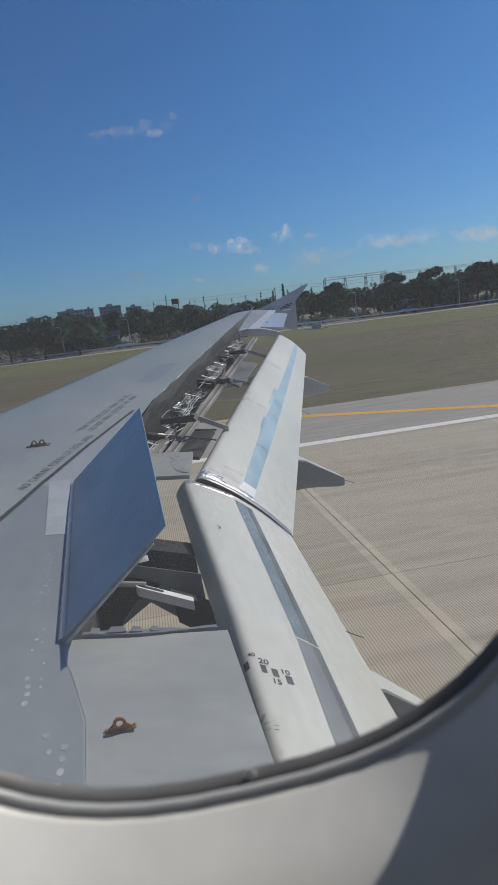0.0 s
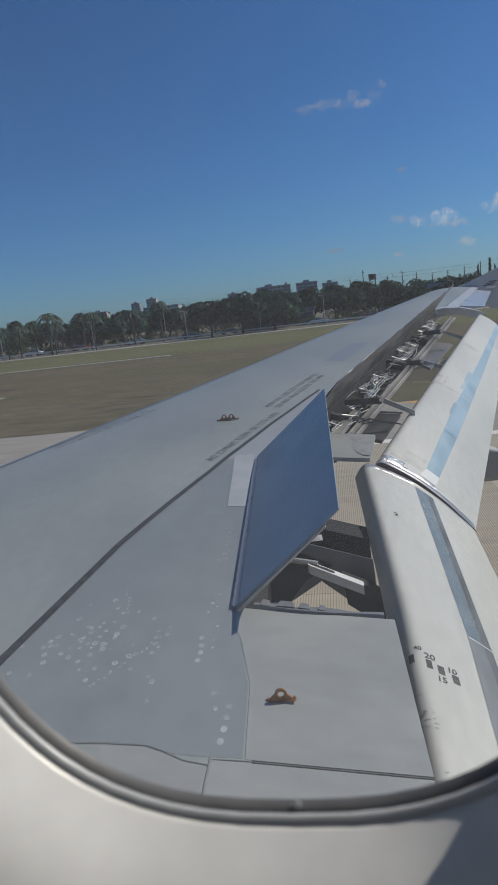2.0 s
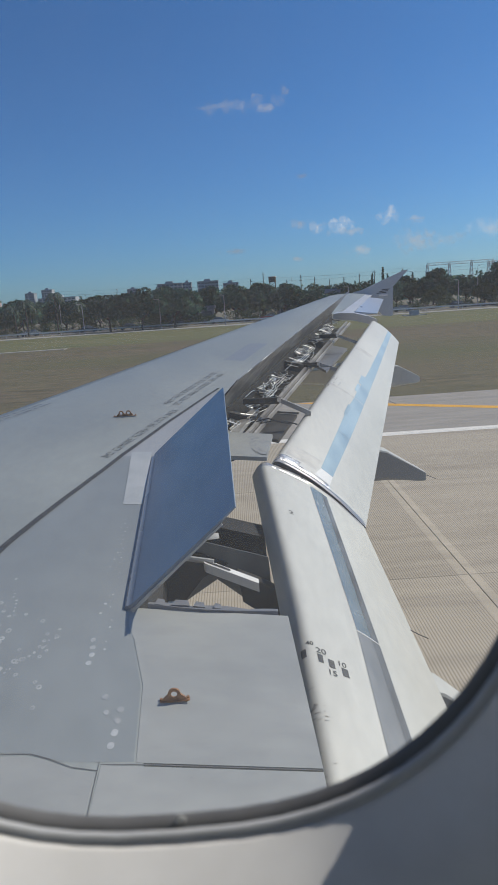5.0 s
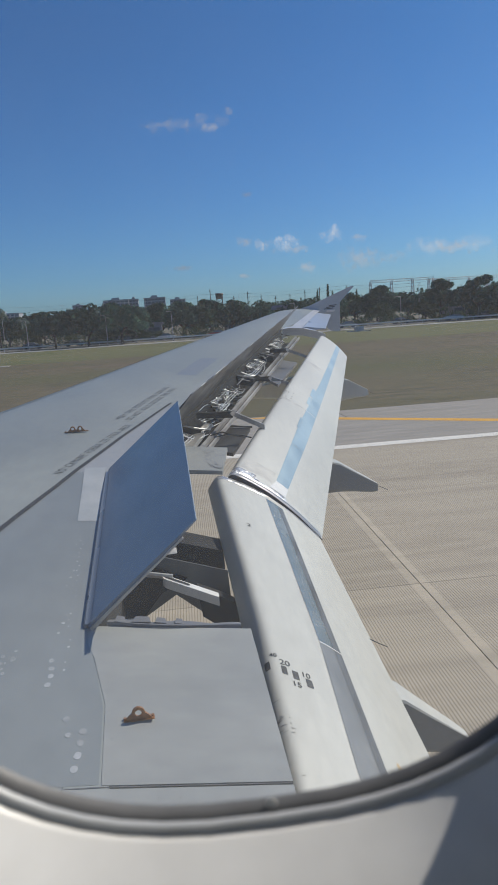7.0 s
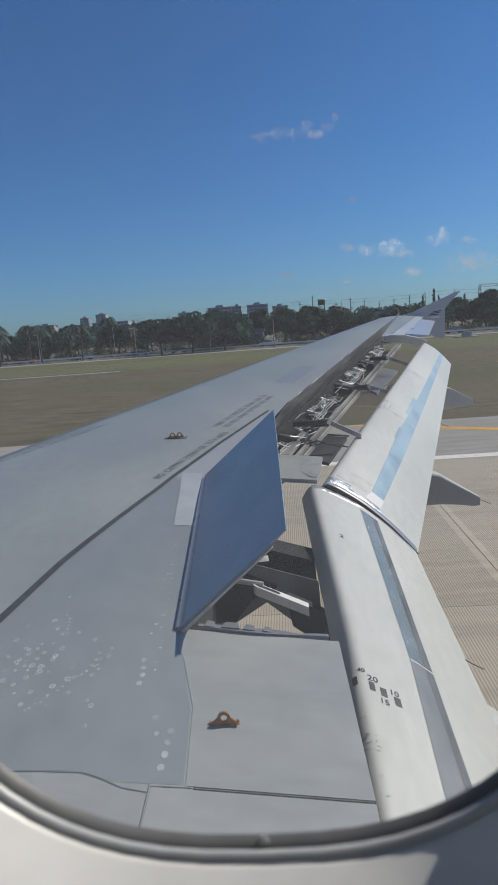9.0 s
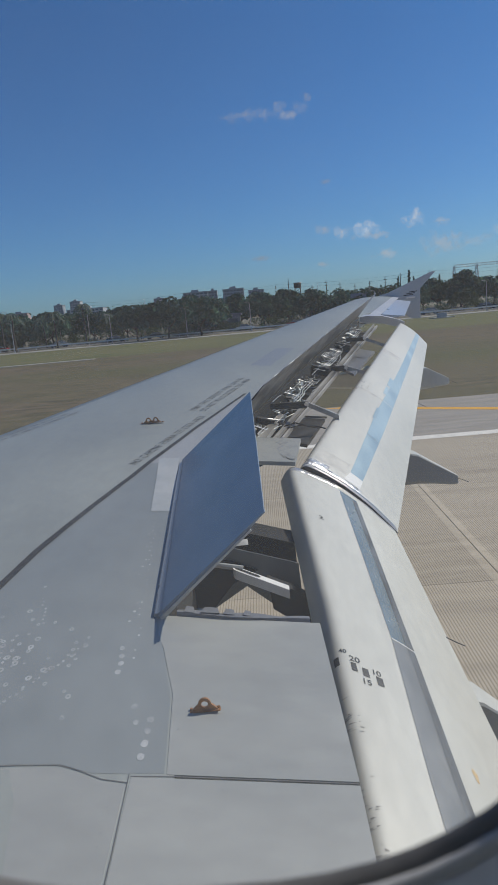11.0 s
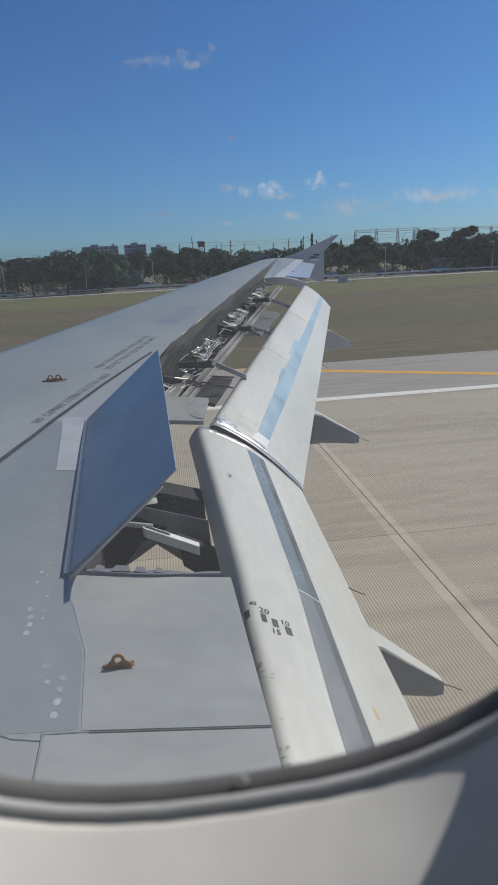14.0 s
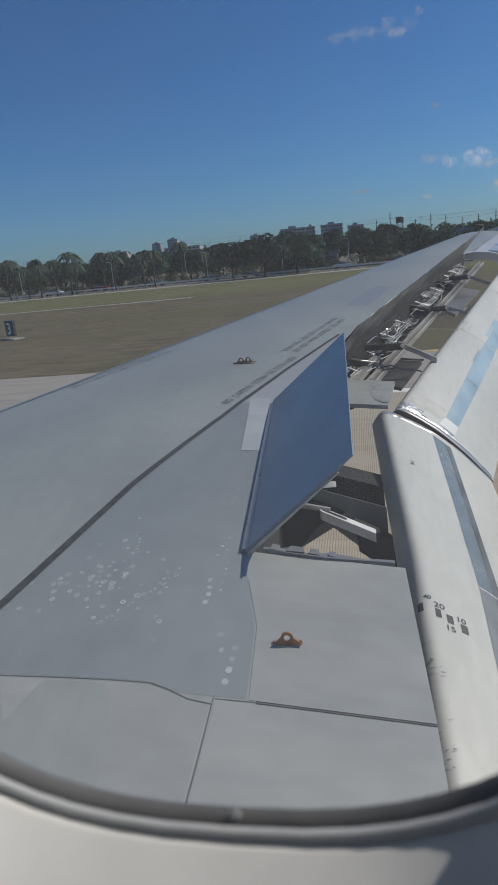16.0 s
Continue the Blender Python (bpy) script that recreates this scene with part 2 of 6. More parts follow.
# raised spoilers
def spoiler(a, b, chord_a, chord_b, angle, mat_top, label):
    """A wedge plate hinged on the line a-b, raised by angle."""
    a, b = Vector(a), Vector(b)
    h = (b - a).normalized()
    flat = Vector((h.y, -h.x, 0)).normalized()
    c = flat * math.cos(angle) + Vector((0, 0, 1)) * math.sin(angle)
    n = h.cross(c).normalized()
    if n.z > 0:
        n = -n
    bm = bmesh.new()
    rows = []
    for t in (0, 0.02, 0.25, 0.5, 0.75, 0.98, 1):
        p, ch = a.lerp(b, t), lerp(chord_a, chord_b, t)
        rows.append([p, p + c * ch * 0.5, p + c * ch, p + c * ch + n * 0.006, p + c * ch * 0.5 + n * 0.02, p + n * 0.036, p + n * 0.02 - c * 0.012])
    loft(bm, rows)
    ob = part("spoiler", bm, mat_top, wing, label, smooth=30)
    return ob, a, b, c, n


sp1, sa, sb, sc, sn = spoiler((-0.506, 2.585, 3.1335), (-0.625, 4.62, 3.335), 0.63, 0.70, radians(40), SPOILER, "raised inboard spoiler, blue of the reflected sky tinted into its colour")
# darker blue band along the hinge, coloured for the shadow in the hinge gap
HINGE_BLUE = material("hinge_band_shade", (0.13, 0.16, 0.21), 0.28, dark=(0.15, 0.18, 0.225), scale=3, stretch=(1, 0.5, 1), bump=0)
bm = bmesh.new()
rows = []
for t in (0.0, 0.15, 0.3, 0.45, 0.6, 0.75, 0.9, 0.97):
    p, w = sa.lerp(sb, t), lerp(0.020, 0.016, t)
    fwd = Vector((sc.x, sc.y, 0)).normalized() * -w
    rows.append([p + sc * 0.018 - sn * 0.002, p - sn * 0.004, p + fwd * 0.6 + Vector((0, 0, 0.006)), p + fwd + Vector((0, 0, -0.004)), p + fwd * 0.5 + Vector((0, 0, -0.02))])
loft(bm, rows)
part("hinge_band", bm, HINGE_BLUE, sp1, "dark blue band in place of the shadow at the spoiler hinge", smooth=60)
H0, H1 = Vector((-0.41, 4.92, 3.372)), Vector((1.665, 11.41, 4.095))
for k in range(4):
    a, b = H0.lerp(H1, k / 4 + 0.002), H0.lerp(H1, (k + 1) / 4 - 0.002)
    spoiler(a, b, lerp(0.62, 0.5, k / 4), lerp(0.62, 0.5, (k + 1) / 4), radians(45), UNDER, "raised outboard spoiler with a grimy metal underside")

# ---- flaps ----
def rounded(points, steps=4):
    """A smooth curve through points of a section."""
    out = []
    for i in range(len(points) - 1):
        p = [Vector(points[min(max(i + k, 0), len(points) - 1)]) for k in (-1, 0, 1, 2)]
        for j in range(steps):
            t = j / steps
            out.append(tuple(0.5 * (2 * p[1] + (p[2] - p[0]) * t + (2 * p[0] - 5 * p[1] + 4 * p[2] - p[3]) * t * t + (3 * p[1] - p[0] - 3 * p[2] + p[3]) * t ** 3)))
    return out + [tuple(points[-1])]


FLAP_UP = rounded([(0.112, 0.02), (0.1122, 0.21), (0.114, 0.44), (0.119, 0.65), (0.129, 0.82), (0.148, 0.935), (0.186, 0.988), (0.245, 1.018), (0.33, 1.035), (0.46, 1.0), (0.60, 0.84), (0.74, 0.62), (0.88, 0.30), (1, 0.02)])


def flap_section(le, te, sag=0.10, nose=0.055):
    """Section of a drooped flap from its nose point to its trailing edge, bent further down at the rear."""
    (x0, z0), (x1, z1) = le, te
    c = Vector((x1 - x0, z1 - z0))
    n = Vector((-c.y, c.x)).normalized()
    lo = [(1, -0.02), (0.85, 0.05), (0.6, 0.10), (0.35, 0.02), (0.2, -0.14), (0.14, -0.14), (0.118, -0.08)]
    return [Vector((x0, z0)) + c * s + n * (h * sag) for s, h in FLAP_UP + lo]


def flap_rings(stations):
    return [[(p.x, y, p.y) for p in flap_section(le, te, sag)] for y, le, te, sag in stations]


def inner(y):
    d = y - 4.6
    f = min(max((y - 3.2) / 1.4, 0), 1)
    return (y, (0.060 - 0.035 * max(0, y - 2.8) - 0.020 * f, 3.119 + 0.108 * d + 0.018 * f), (0.905, 2.615 + 0.10 * d), 0.135 + 0.010 * f)


def outer(y):
    t = (y - 4.78) / (11.42 - 4.78)
    low = 0.03 * max(0, 1 - (y - 4.7) / 1.6)
    return (y, (lerp(0.11, 2.295, t), lerp(3.215, 3.90, t) - low), (lerp(0.935, 2.86, t), lerp(2.615, 3.51, t)), lerp(0.125, 0.085, t) - 0.4 * low)


def flap_top(fn, y, s):
    """A point on a flap's upper surface, at the share s of its chord, and the outward normal there."""
    sec = flap_section(*fn(y)[1:])[:len(FLAP_UP)]
    ss = [s for s, h in FLAP_UP]
    p = Vector((np.interp(s, ss, [v.x for v in sec]), y, np.interp(s, ss, [v.y for v in sec])))
    q = Vector((np.interp(s + 0.02, ss, [v.x for v in sec]), y, np.interp(s + 0.02, ss, [v.y for v in sec])))
    d = (q - p).normalized()
    return p, Vector((-d.z, 0, d.x))


def strip_on(bm, fn, y0, y1, s0, s1, lift=0.0015, ny=8, ns=3):
    """A band on a flap; s0 and s1 are shares of the chord, or lists of (y, share)."""
    rows = []
    for i in range(ny + 1):
        y = lerp(y0, y1, i / ny)
        row = []
        for j in range(ns + 1):
            a, b = (poly(y, *zip(*s)) if isinstance(s, (list, tuple)) else s for s in (s0, s1))
            p, n = flap_top(fn, y, lerp(a, b, j / ns))
            row.append(p + n * lift)
        rows.append(row)
    loft(bm, rows, closed=False)
    return bm


bm = bmesh.new()
loft(bm, flap_rings([inner(y) for y in (0.5, 1.0, 1.6, 2.2, 2.8, 3.2, 3.5, 3.8, 4.1, 4.4, 4.6, 4.72)]))
flap_in = part("inboard_flap", bm, CREAM, wing, "cream inboard flap lowered for landing", smooth=35)
bm = bmesh.new()
loft(bm, flap_rings([outer(y) for y in (4.75, 5.0, 5.4, 6.2, 7, 8, 9, 10, 11, 11.42)]))
flap_out = part("outboard_flap", bm, CREAM, wing, "cream outboard flap lowered for landing", smooth=35)
STRIP_IN = [(0.5, 0.355), (2.0, 0.398), (2.85, 0.445), (3.7, 0.465), (4.66, 0.485)], [(0.5, 0.545), (2.0, 0.558), (2.85, 0.575), (3.7, 0.603), (4.66, 0.629)]
STRIP_OUT = [(4.8, 0.467), (6.5, 0.467), (8.5, 0.538), (11.4, 0.605)], [(4.8, 0.583), (6.2, 0.627), (8.5, 0.671), (11.4, 0.72)]
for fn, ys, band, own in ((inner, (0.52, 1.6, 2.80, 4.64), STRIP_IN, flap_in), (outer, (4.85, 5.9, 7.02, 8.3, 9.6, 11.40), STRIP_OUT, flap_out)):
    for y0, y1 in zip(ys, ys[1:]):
        part("metal_strip", strip_on(bmesh.new(), fn, y0 + 0.003, y1 - 0.003, *band, ny=6, ns=4), STRIP if own is flap_out else STRIP_WORN if y1 < 2.9 else STRIP_DULL, own, "bare metal strip, reflected sky tinted into the outboard ones")

# fixed panels behind the wing root
def top_sheet(bm, outline, lift=0.0, thick=0.02):
    slab(bm, [on_top(x, y, lift) for x, y in outline], (0, 0, -thick))
    return bm


part("shroud_panel", top_sheet(bmesh.new(), [(-0.362, 1.742), (-0.387, 2.1), (-0.458, 2.38), (-0.492, 2.47), (-0.497, 2.60), (0.170, 2.585), (0.205, 1.742)], 0.0015), GREY_PANEL, wing, "worn light grey shroud panel")
part("shroud_panel", top_sheet(bmesh.new(), [(-0.465, 0.4), (-0.465, 1.728), (0.205, 1.728), (0.225, 0.4)], 0.0015), GREY_PANEL, wing, "worn light grey shroud panel")

# ---- window and cabin wall ----
WX, WZ, WA, WB, WE = -0.0005, 4.372, 0.1235, 0.167, 2.6


def oval(y, grow, n=72):
    pts = []
    for k in range(n):
        a = k * math.tau / n
        ca, sa_ = math.cos(a), math.sin(a)
        pts.append(Vector((WX + (WA + grow) * math.copysign(abs(ca) ** (2 / WE), ca), y, WZ + (WB + grow) * math.copysign(abs(sa_) ** (2 / WE), sa_))))
    return pts


window = thing("window_1", "oval cabin window with white reveal and dark gasket", "window", kind="structure")
bm = bmesh.new()
loft(bm, [oval(0.2, 0.0), oval(0.199, 0.0002), oval(0.1972, 0.0010), oval(0.1958, 0.0026), oval(0.1962, 0.006), oval(0.206, 0.0135), oval(0.213, 0.0135), oval(0.2, 0.0)], caps=False)
part("gasket", bm, GASKET, window, "dark rubber gasket", smooth=60)
bm = bmesh.new()
loft(bm, [oval(0.1963, 0.0032), oval(0.1958, 0.0022), oval(0.1948, 0.0018), oval(0.1936, 0.0024), oval(0.1930, 0.0038), oval(0.1932, 0.0052)], caps=False)
part("rim", bm, RIM, window, "grey plastic rim", smooth=60)
bm = bmesh.new()
loft(bm, [oval(0.1936, 0.0052), oval(0.1926, 0.0048), oval(0.191, 0.0056), oval(0.185, 0.0088), oval(0.177, 0.0132), oval(0.169, 0.0182), oval(0.162, 0.0242), oval(0.156, 0.0320), oval(0.1525, 0.043), oval(0.1515, 0.060), oval(0.1528, 0.078)], caps=False)
part("reveal", bm, PLASTIC, window, "white plastic window reveal", smooth=60)

bm = bmesh.new()
hole_in = oval(0.1534, 0.074)
def square(y, n=72, wx=0.56, wz=0.5):
    out = []
    for k in range(n):
        a = k * math.tau / n
        ca, sa_ = math.cos(a), math.sin(a)
        f = 1 / max(abs(ca), abs(sa_))
        out.append(Vector((WX + wx * ca * f, y, WZ + wz * sa_ * f)))
    return out
loft(bm, [square(0.1534), hole_in, oval(0.20, 0.082), oval(0.224, 0.09), square(0.226), square(0.1534)], caps=False)
tagged(link_mesh("wall_window", bm, CABIN, 40), "grey cabin wall panel round the window", "wall", kind="structure")

# cabin shell: a tube closed behind the camera, open only at the window panel
CY, CZ, CR = -1.70, 4.10, 2.0
bm = bmesh.new()
angles = [k * math.tau / 64 for k in range(65)]
xs = sorted([-3.2, WX - 0.56, WX + 0.56, 3.2] + [s * x for s in (-1, 1) for x in (0.72, 1.0, 1.25, 1.53, 1.78, 2.06, 2.31, 2.59)])
z_lo, z_hi = WZ - 0.5, WZ + 0.5
for x0, x1 in zip(xs, xs[1:]):
    for a0, a1 in zip(angles, angles[1:]):
        zm = CZ + CR * (math.sin(a0) + math.sin(a1)) / 2
        if abs((x0 + x1) / 2 - WX) < 0.5 and math.cos(a0) > 0 and math.cos(a1) > 0 and z_lo < zm < z_hi:
            continue
        other = any(abs((x0 + x1) / 2) > a and abs((x0 + x1) / 2) < b for a, b in ((0.72, 1.0), (1.25, 1.53), (1.78, 2.06), (2.31, 2.59)))
        if other and 4.15 < zm < 4.6:
            continue      # the cabin's other windows
        for r0 in (CR, CR - 0.1):
            bm.faces.new([bm.verts.new((x, CY + r0 * math.cos(a), CZ + r0 * math.sin(a))) for x, a in ((x0, a0), (x1, a0), (x1, a1), (x0, a1))])
bmesh.ops.remove_doubles(bm, verts=bm.verts, dist=0.001)
tagged(link_mesh("wall_fuselage", bm, FUSELAGE, 30), "white fuselage tube round the cabin", "wall", kind="structure")
for name, x in (("wall_front", -3.2), ("wall_rear", 3.2)):
    bm = bmesh.new()
    slab(bm, [(x, CY + CR * math.cos(a), CZ + CR * math.sin(a)) for a in angles[:-1]], (0.05 if x > 0 else -0.05, 0, 0))
    tagged(link_mesh(name, bm, CABIN), "plain grey cabin bulkhead", "wall", kind="structure")
bm = bmesh.new()
box(bm, (-3.2, CY - 1.85, 3.3), (3.2, CY + 1.72, 3.36))
tagged(link_mesh("floor", bm, CABIN), "grey cabin floor", "floor", kind="structure")

# ---- ground ----
def ground_material(name, cols, scales, rough=0.9, bump=0.3, bump_scale=3.0, stretch=(1, 1, 1)):
    m = bpy.data.materials.new(name)
    m.use_nodes = True
    n, l = m.node_tree.nodes, m.node_tree.links
    p = n["Principled BSDF"]
    p.inputs["Roughness"].default_value = rough
    p.inputs["Specular IOR Level"].default_value = 0.2
    tc, mp = n.new("ShaderNodeTexCoord"), n.new("ShaderNodeMapping")
    mp.inputs["Scale"].default_value = stretch
    l.new(tc.outputs["Object"], mp.inputs["Vector"])
    out = None
    for i, (c, s) in enumerate(zip(cols, scales)):
        if out is None:
            rgb = n.new("ShaderNodeRGB")
            rgb.outputs[0].default_value = (*c, 1)
            out = rgb.outputs[0]
            continue
        t, r, mx = n.new("ShaderNodeTexNoise"), n.new("ShaderNodeMapRange"), n.new("ShaderNodeMix")
        t.inputs["Scale"].default_value, t.inputs["Detail"].default_value, t.inputs["Roughness"].default_value = s, 8, 0.65
        l.new(mp.outputs[0], t.inputs["Vector"])
        r.inputs["From Min"].default_value, r.inputs["From Max"].default_value = 0.42, 0.62
        l.new(t.outputs[0], r.inputs["Value"])
        mx.data_type = "RGBA"
        mx.inputs["B"].default_value = (*c, 1)
        l.new(out, mx.inputs["A"])
        l.new(r.outputs[0], mx.inputs["Factor"])
        out = mx.outputs["Result"]
    l.new(out, p.inputs["Base Color"])
    bt, bn = n.new("ShaderNodeTexNoise"), n.new("ShaderNodeBump")
    bt.inputs["Scale"].default_value, bt.inputs["Detail"].default_value = bump_scale, 6
    l.new(tc.outputs["Object"], bt.inputs["Vector"])
    bn.inputs["Strength"].default_value, bn.inputs["Distance"].default_value = bump, 0.1
    l.new(bt.outputs[0], bn.inputs["Height"])
    l.new(bn.outputs[0], p.inputs["Normal"])
    return m


GRASS = ground_material("dry_grass", [(0.146, 0.114, 0.072), (0.082, 0.068, 0.042), (0.190, 0.148, 0.095), (0.112, 0.108, 0.048)], [1, 0.35, 1.3, 0.03], stretch=(0.35, 1, 1), bump=0.6, bump_scale=5)
ASPHALT = ground_material("shoulder_asphalt", [(0.345, 0.315, 0.272), (0.295, 0.272, 0.236), (0.375, 0.342, 0.298)], [1, 0.3, 2.0], stretch=(0.2, 1, 1), bump=0.1, bump_scale=30)
ROAD = ground_material("road_asphalt", [(0.20, 0.19, 0.18), (0.15, 0.145, 0.14)], [1, 0.2], bump=0.1, bump_scale=20)


def sheet(name, x0, x1, y0, y1, z, mat, label, category, drop=0.0):
    bm = bmesh.new()
    if drop:
        box(bm, (x0, y0, z - drop), (x1, y1, z))
    else:
        bm.faces.new([bm.verts.new(p) for p in ((x0, y0, z), (x1, y0, z), (x1, y1, z), (x0, y1, z))])
    return tagged(link_mesh(name, bm, mat), label, category, kind="structure")


sheet("ground", -4500, 4500, -1500, 4500, -0.05, GRASS, "dry brown and green airfield grass", "grass")
sheet("pavement", -700, 700, 19.9, 27.6, -0.005, ASPHALT, "worn grey runway shoulder", "runway shoulder", drop=0.05)

# ---- wing details ----
def surface_strip(bm, points, width, lift=0.004):
    """A thin band along points (x, y) of the wing's upper surface, as wide as given (one width or one a point)."""
    rows = []
    for i, (x, y) in enumerate(points):
        x0, y0 = points[max(i - 1, 0)]
        x1, y1 = points[min(i + 1, len(points) - 1)]
        d = Vector((x1 - x0, y1 - y0)).normalized()
        w = (width[i] if isinstance(width, (list, tuple)) else width) / 2
        rows.append([skin(x - d.y * w, y + d.x * w, lift), skin(x + d.y * w, y - d.x * w, lift)])
    loft(bm, rows, closed=False)
    return bm


def dense(points, n=6):
    out = []
    for a, b in zip(points, points[1:]):
        out += [(lerp(a[0], b[0], k / n), lerp(a[1], b[1], k / n)) for k in range(n)]
    return out + [points[-1]]


seam = dense([(-1.62, 0.9), (-1.376, 2.127), (-1.212, 3.187), (-1.147, 3.469), (-1.068, 3.784), (-0.97, 4.143), (-0.842, 4.578), (-0.673, 5.04), (-0.565, 5.35), (-0.445, 5.67), (-0.30, 6.07), (-0.18, 6.39)], 3)
part("spar_seal", surface_strip(bmesh.new(), seam, [lerp(0.044, 0.024, k / (len(seam) - 1)) for k in range(len(seam))]), BLACK, wing, "dark sealant line along the rear spar")
LINE = material("panel_gap", (0.10, 0.10, 0.102), 0.7, dark=(0.19, 0.19, 0.192), scale=9, amount=0.7, bump=0)
for pts, w in (([(-3.3, 1.70), (-1.164, 1.734), (-0.809, 1.76), (-0.685, 1.764), (-0.62, 1.745), (-0.55, 1.716), (-0.47, 1.706)], 0.006),
               ([(-0.466, 1.73), (-0.364, 1.735), (0.20, 1.735)], 0.006),
               ([(-0.472, 1.74), (-0.468, 1.5), (-0.47, 0.5)], 0.004),
               ([(-2.2, 6.15), (-0.35, 5.7)], 0.003), ([(-1.6, 8.4), (0.3, 7.7)], 0.003), ([(-0.6, 10.3), (1.0, 9.7)], 0.004), ([(0.3, 12.2), (1.9, 11.6)], 0.004)):
    part("panel_gap", surface_strip(bmesh.new(), dense(pts), w * 0.5, 0.002), LINE, wing)
part("body_fairing", top_sheet(bmesh.new(), [(-3.3, 0.32), (-3.3, 1.69), (-1.164, 1.724), (-0.809, 1.75), (-0.685, 1.754), (-0.62, 1.737), (-0.55, 1.709), (-0.476, 1.70), (-0.478, 0.32)], 0.0014, 0.008), GREY_PANEL, wing, "smooth grey root fairing panel")
PATCH = material("pale_sealant_patch", (0.43, 0.455, 0.47), 0.5, dark=(0.36, 0.385, 0.40), scale=8, bump=0.02, amount=0.9)
part("repair_patch", surface_strip(bmesh.new(), dense([(-0.652, 3.72), (-0.715, 4.64)]), [0.115, 0.12, 0.125, 0.13, 0.135, 0.14, 0.145], 0.0026), PATCH, wing, "pale repair patch beside the spoiler hinge")
REAR_SKIN = material("rear_skin_paint", (0.262, 0.284, 0.288), 0.42, dark=(0.222, 0.246, 0.254), scale=1.3, stretch=(1, 0.6, 1), fine=9, bump=0, amount=0.9)
bm = bmesh.new()
rows = []
for k in range(41):
    y = lerp(1.76, 6.3, k / 40)
    xa = poly(y, [q[1] for q in seam], [q[0] for q in seam]) + 0.014
    xb = poly(y, (1.76, 2.1, 2.38, 2.6, 2.8), (-0.370, -0.393, -0.455, -0.515, hinge_x(2.8) - 0.02)) if y < 2.8 else hinge_x(y) - 0.02
    row = []
    for j in range(11):
        x = lerp(xa, max(xb, xa + 0.01), j / 10)
        low = poly(x, (-3.3, -1.164, -0.809, -0.685, -0.62, -0.55, -0.47, -0.36), (1.70, 1.734, 1.76, 1.764, 1.745, 1.72, 1.735, 1.74)) + 0.006
        row.append(skin(x, lerp(low, 6.3, k / 40), 0.0008))
    rows.append(row)
loft(bm, rows, closed=False)
part("rear_skin_panel", bm, REAR_SKIN, wing, "blue-grey painted skin panel behind the rear spar", smooth=50)
# paler overlay: the brighter lit skin by the hinges, given as colour
PALE_STRIP = material("lit_strip_tone", (0.345, 0.36, 0.375), 0.45, dark=(0.30, 0.315, 0.33), scale=2, stretch=(1, 0.4, 1), bump=0, amount=0.9)
bm = bmesh.new()
rows = []
for k in range(21):
    y = lerp(4.55, 6.25, k / 20)
    xa = poly(y, [q[1] for q in seam], [q[0] for q in seam]) + 0.016
    xb = hinge_x(y) - 0.03
    rows.append([skin(lerp(xa, max(xb, xa + 0.008), j / 4), y, 0.0016) for j in range(5)])
loft(bm, rows, closed=False)
part("hinge_strip", bm, PALE_STRIP, wing, "paler strip along the spoiler hinges, lit look put into its colour", smooth=50)
PATCH_D = material("darker_patch_grey", (0.25, 0.275, 0.30), 0.46, dark=(0.22, 0.245, 0.27), scale=4, bump=0.01)
part("dark_patch", surface_strip(bmesh.new(), dense([(-0.02, 7.67), (0.32, 8.73)]), 0.25, 0.0015), PATCH_D, wing, "darker rectangular patch")
NOSE = material("nose_metal", (0.22, 0.26, 0.33), 0.35, metal=0.5, scale=2, stretch=(1, 0.3, 1), bump=0.02)
nose = [(lead_x(y) + 0.055 * (hinge_x(y) - lead_x(y)) + 0.03, y) for y in np.linspace(2.2, 14.9, 26)]
part("slat_edge", surface_strip(bmesh.new(), nose, 0.03, 0.006), NOSE, wing, "blue-grey edge line of the leading-edge slat")

# sealant dabs over fasteners
DAB = material("fastener_sealant", (0.43, 0.445, 0.455), 0.5, dark=(0.35, 0.365, 0.375), scale=30, bump=0, per_island=0.15, amount=1)
bm = bmesh.new()
rng = random.Random(4)
dabs = [(-0.614, 2.36, .014), (-0.605, 2.31, .013), (-0.6, 2.264, .014), (-0.601, 2.213, .014), (-0.611, 2.694, .009), (-0.613, 2.625, .009), (-0.645, 3.03, .008), (-0.64, 3.10, .006), (-0.65, 2.95, .006),
        (-0.445, 1.971, .015), (-0.446, 1.919, .015), (-0.447, 1.863, .016), (-0.45, 1.807, .015), (-0.507, 2.031, .014), (-0.49, 1.955, .012), (-0.737, 1.967, .012), (-0.62, 2.55, .008), (-0.66, 3.25, .006), (-0.67, 3.4, .006)]
for k in range(8):
    dabs.append((-1.03 + 0.009 * k + rng.uniform(-.008, .008), 2.72 - 0.028 * k, rng.uniform(.005, .008)))
for k in range(6):
    dabs.append((-0.775 + rng.uniform(-.03, .03), 2.33 + rng.uniform(-.07, .07), rng.uniform(.007, .011)))
for k in range(70):
    dabs.append((-1.06 + rng.gauss(0, 0.16), 2.30 + rng.gauss(0, 0.15), rng.uniform(.007, .0155)))
for k in range(26):
    dabs.append((-0.66 + 0.004 * k + rng.uniform(-.012, .012), 3.55 - 0.05 * k, rng.uniform(.004, .007)))
for k in range(18):
    dabs.append((-0.97 + 0.012 * k + rng.uniform(-.01, .01), 2.02 + 0.02 * k + rng.uniform(-.01, .01), rng.uniform(.004, .009)))
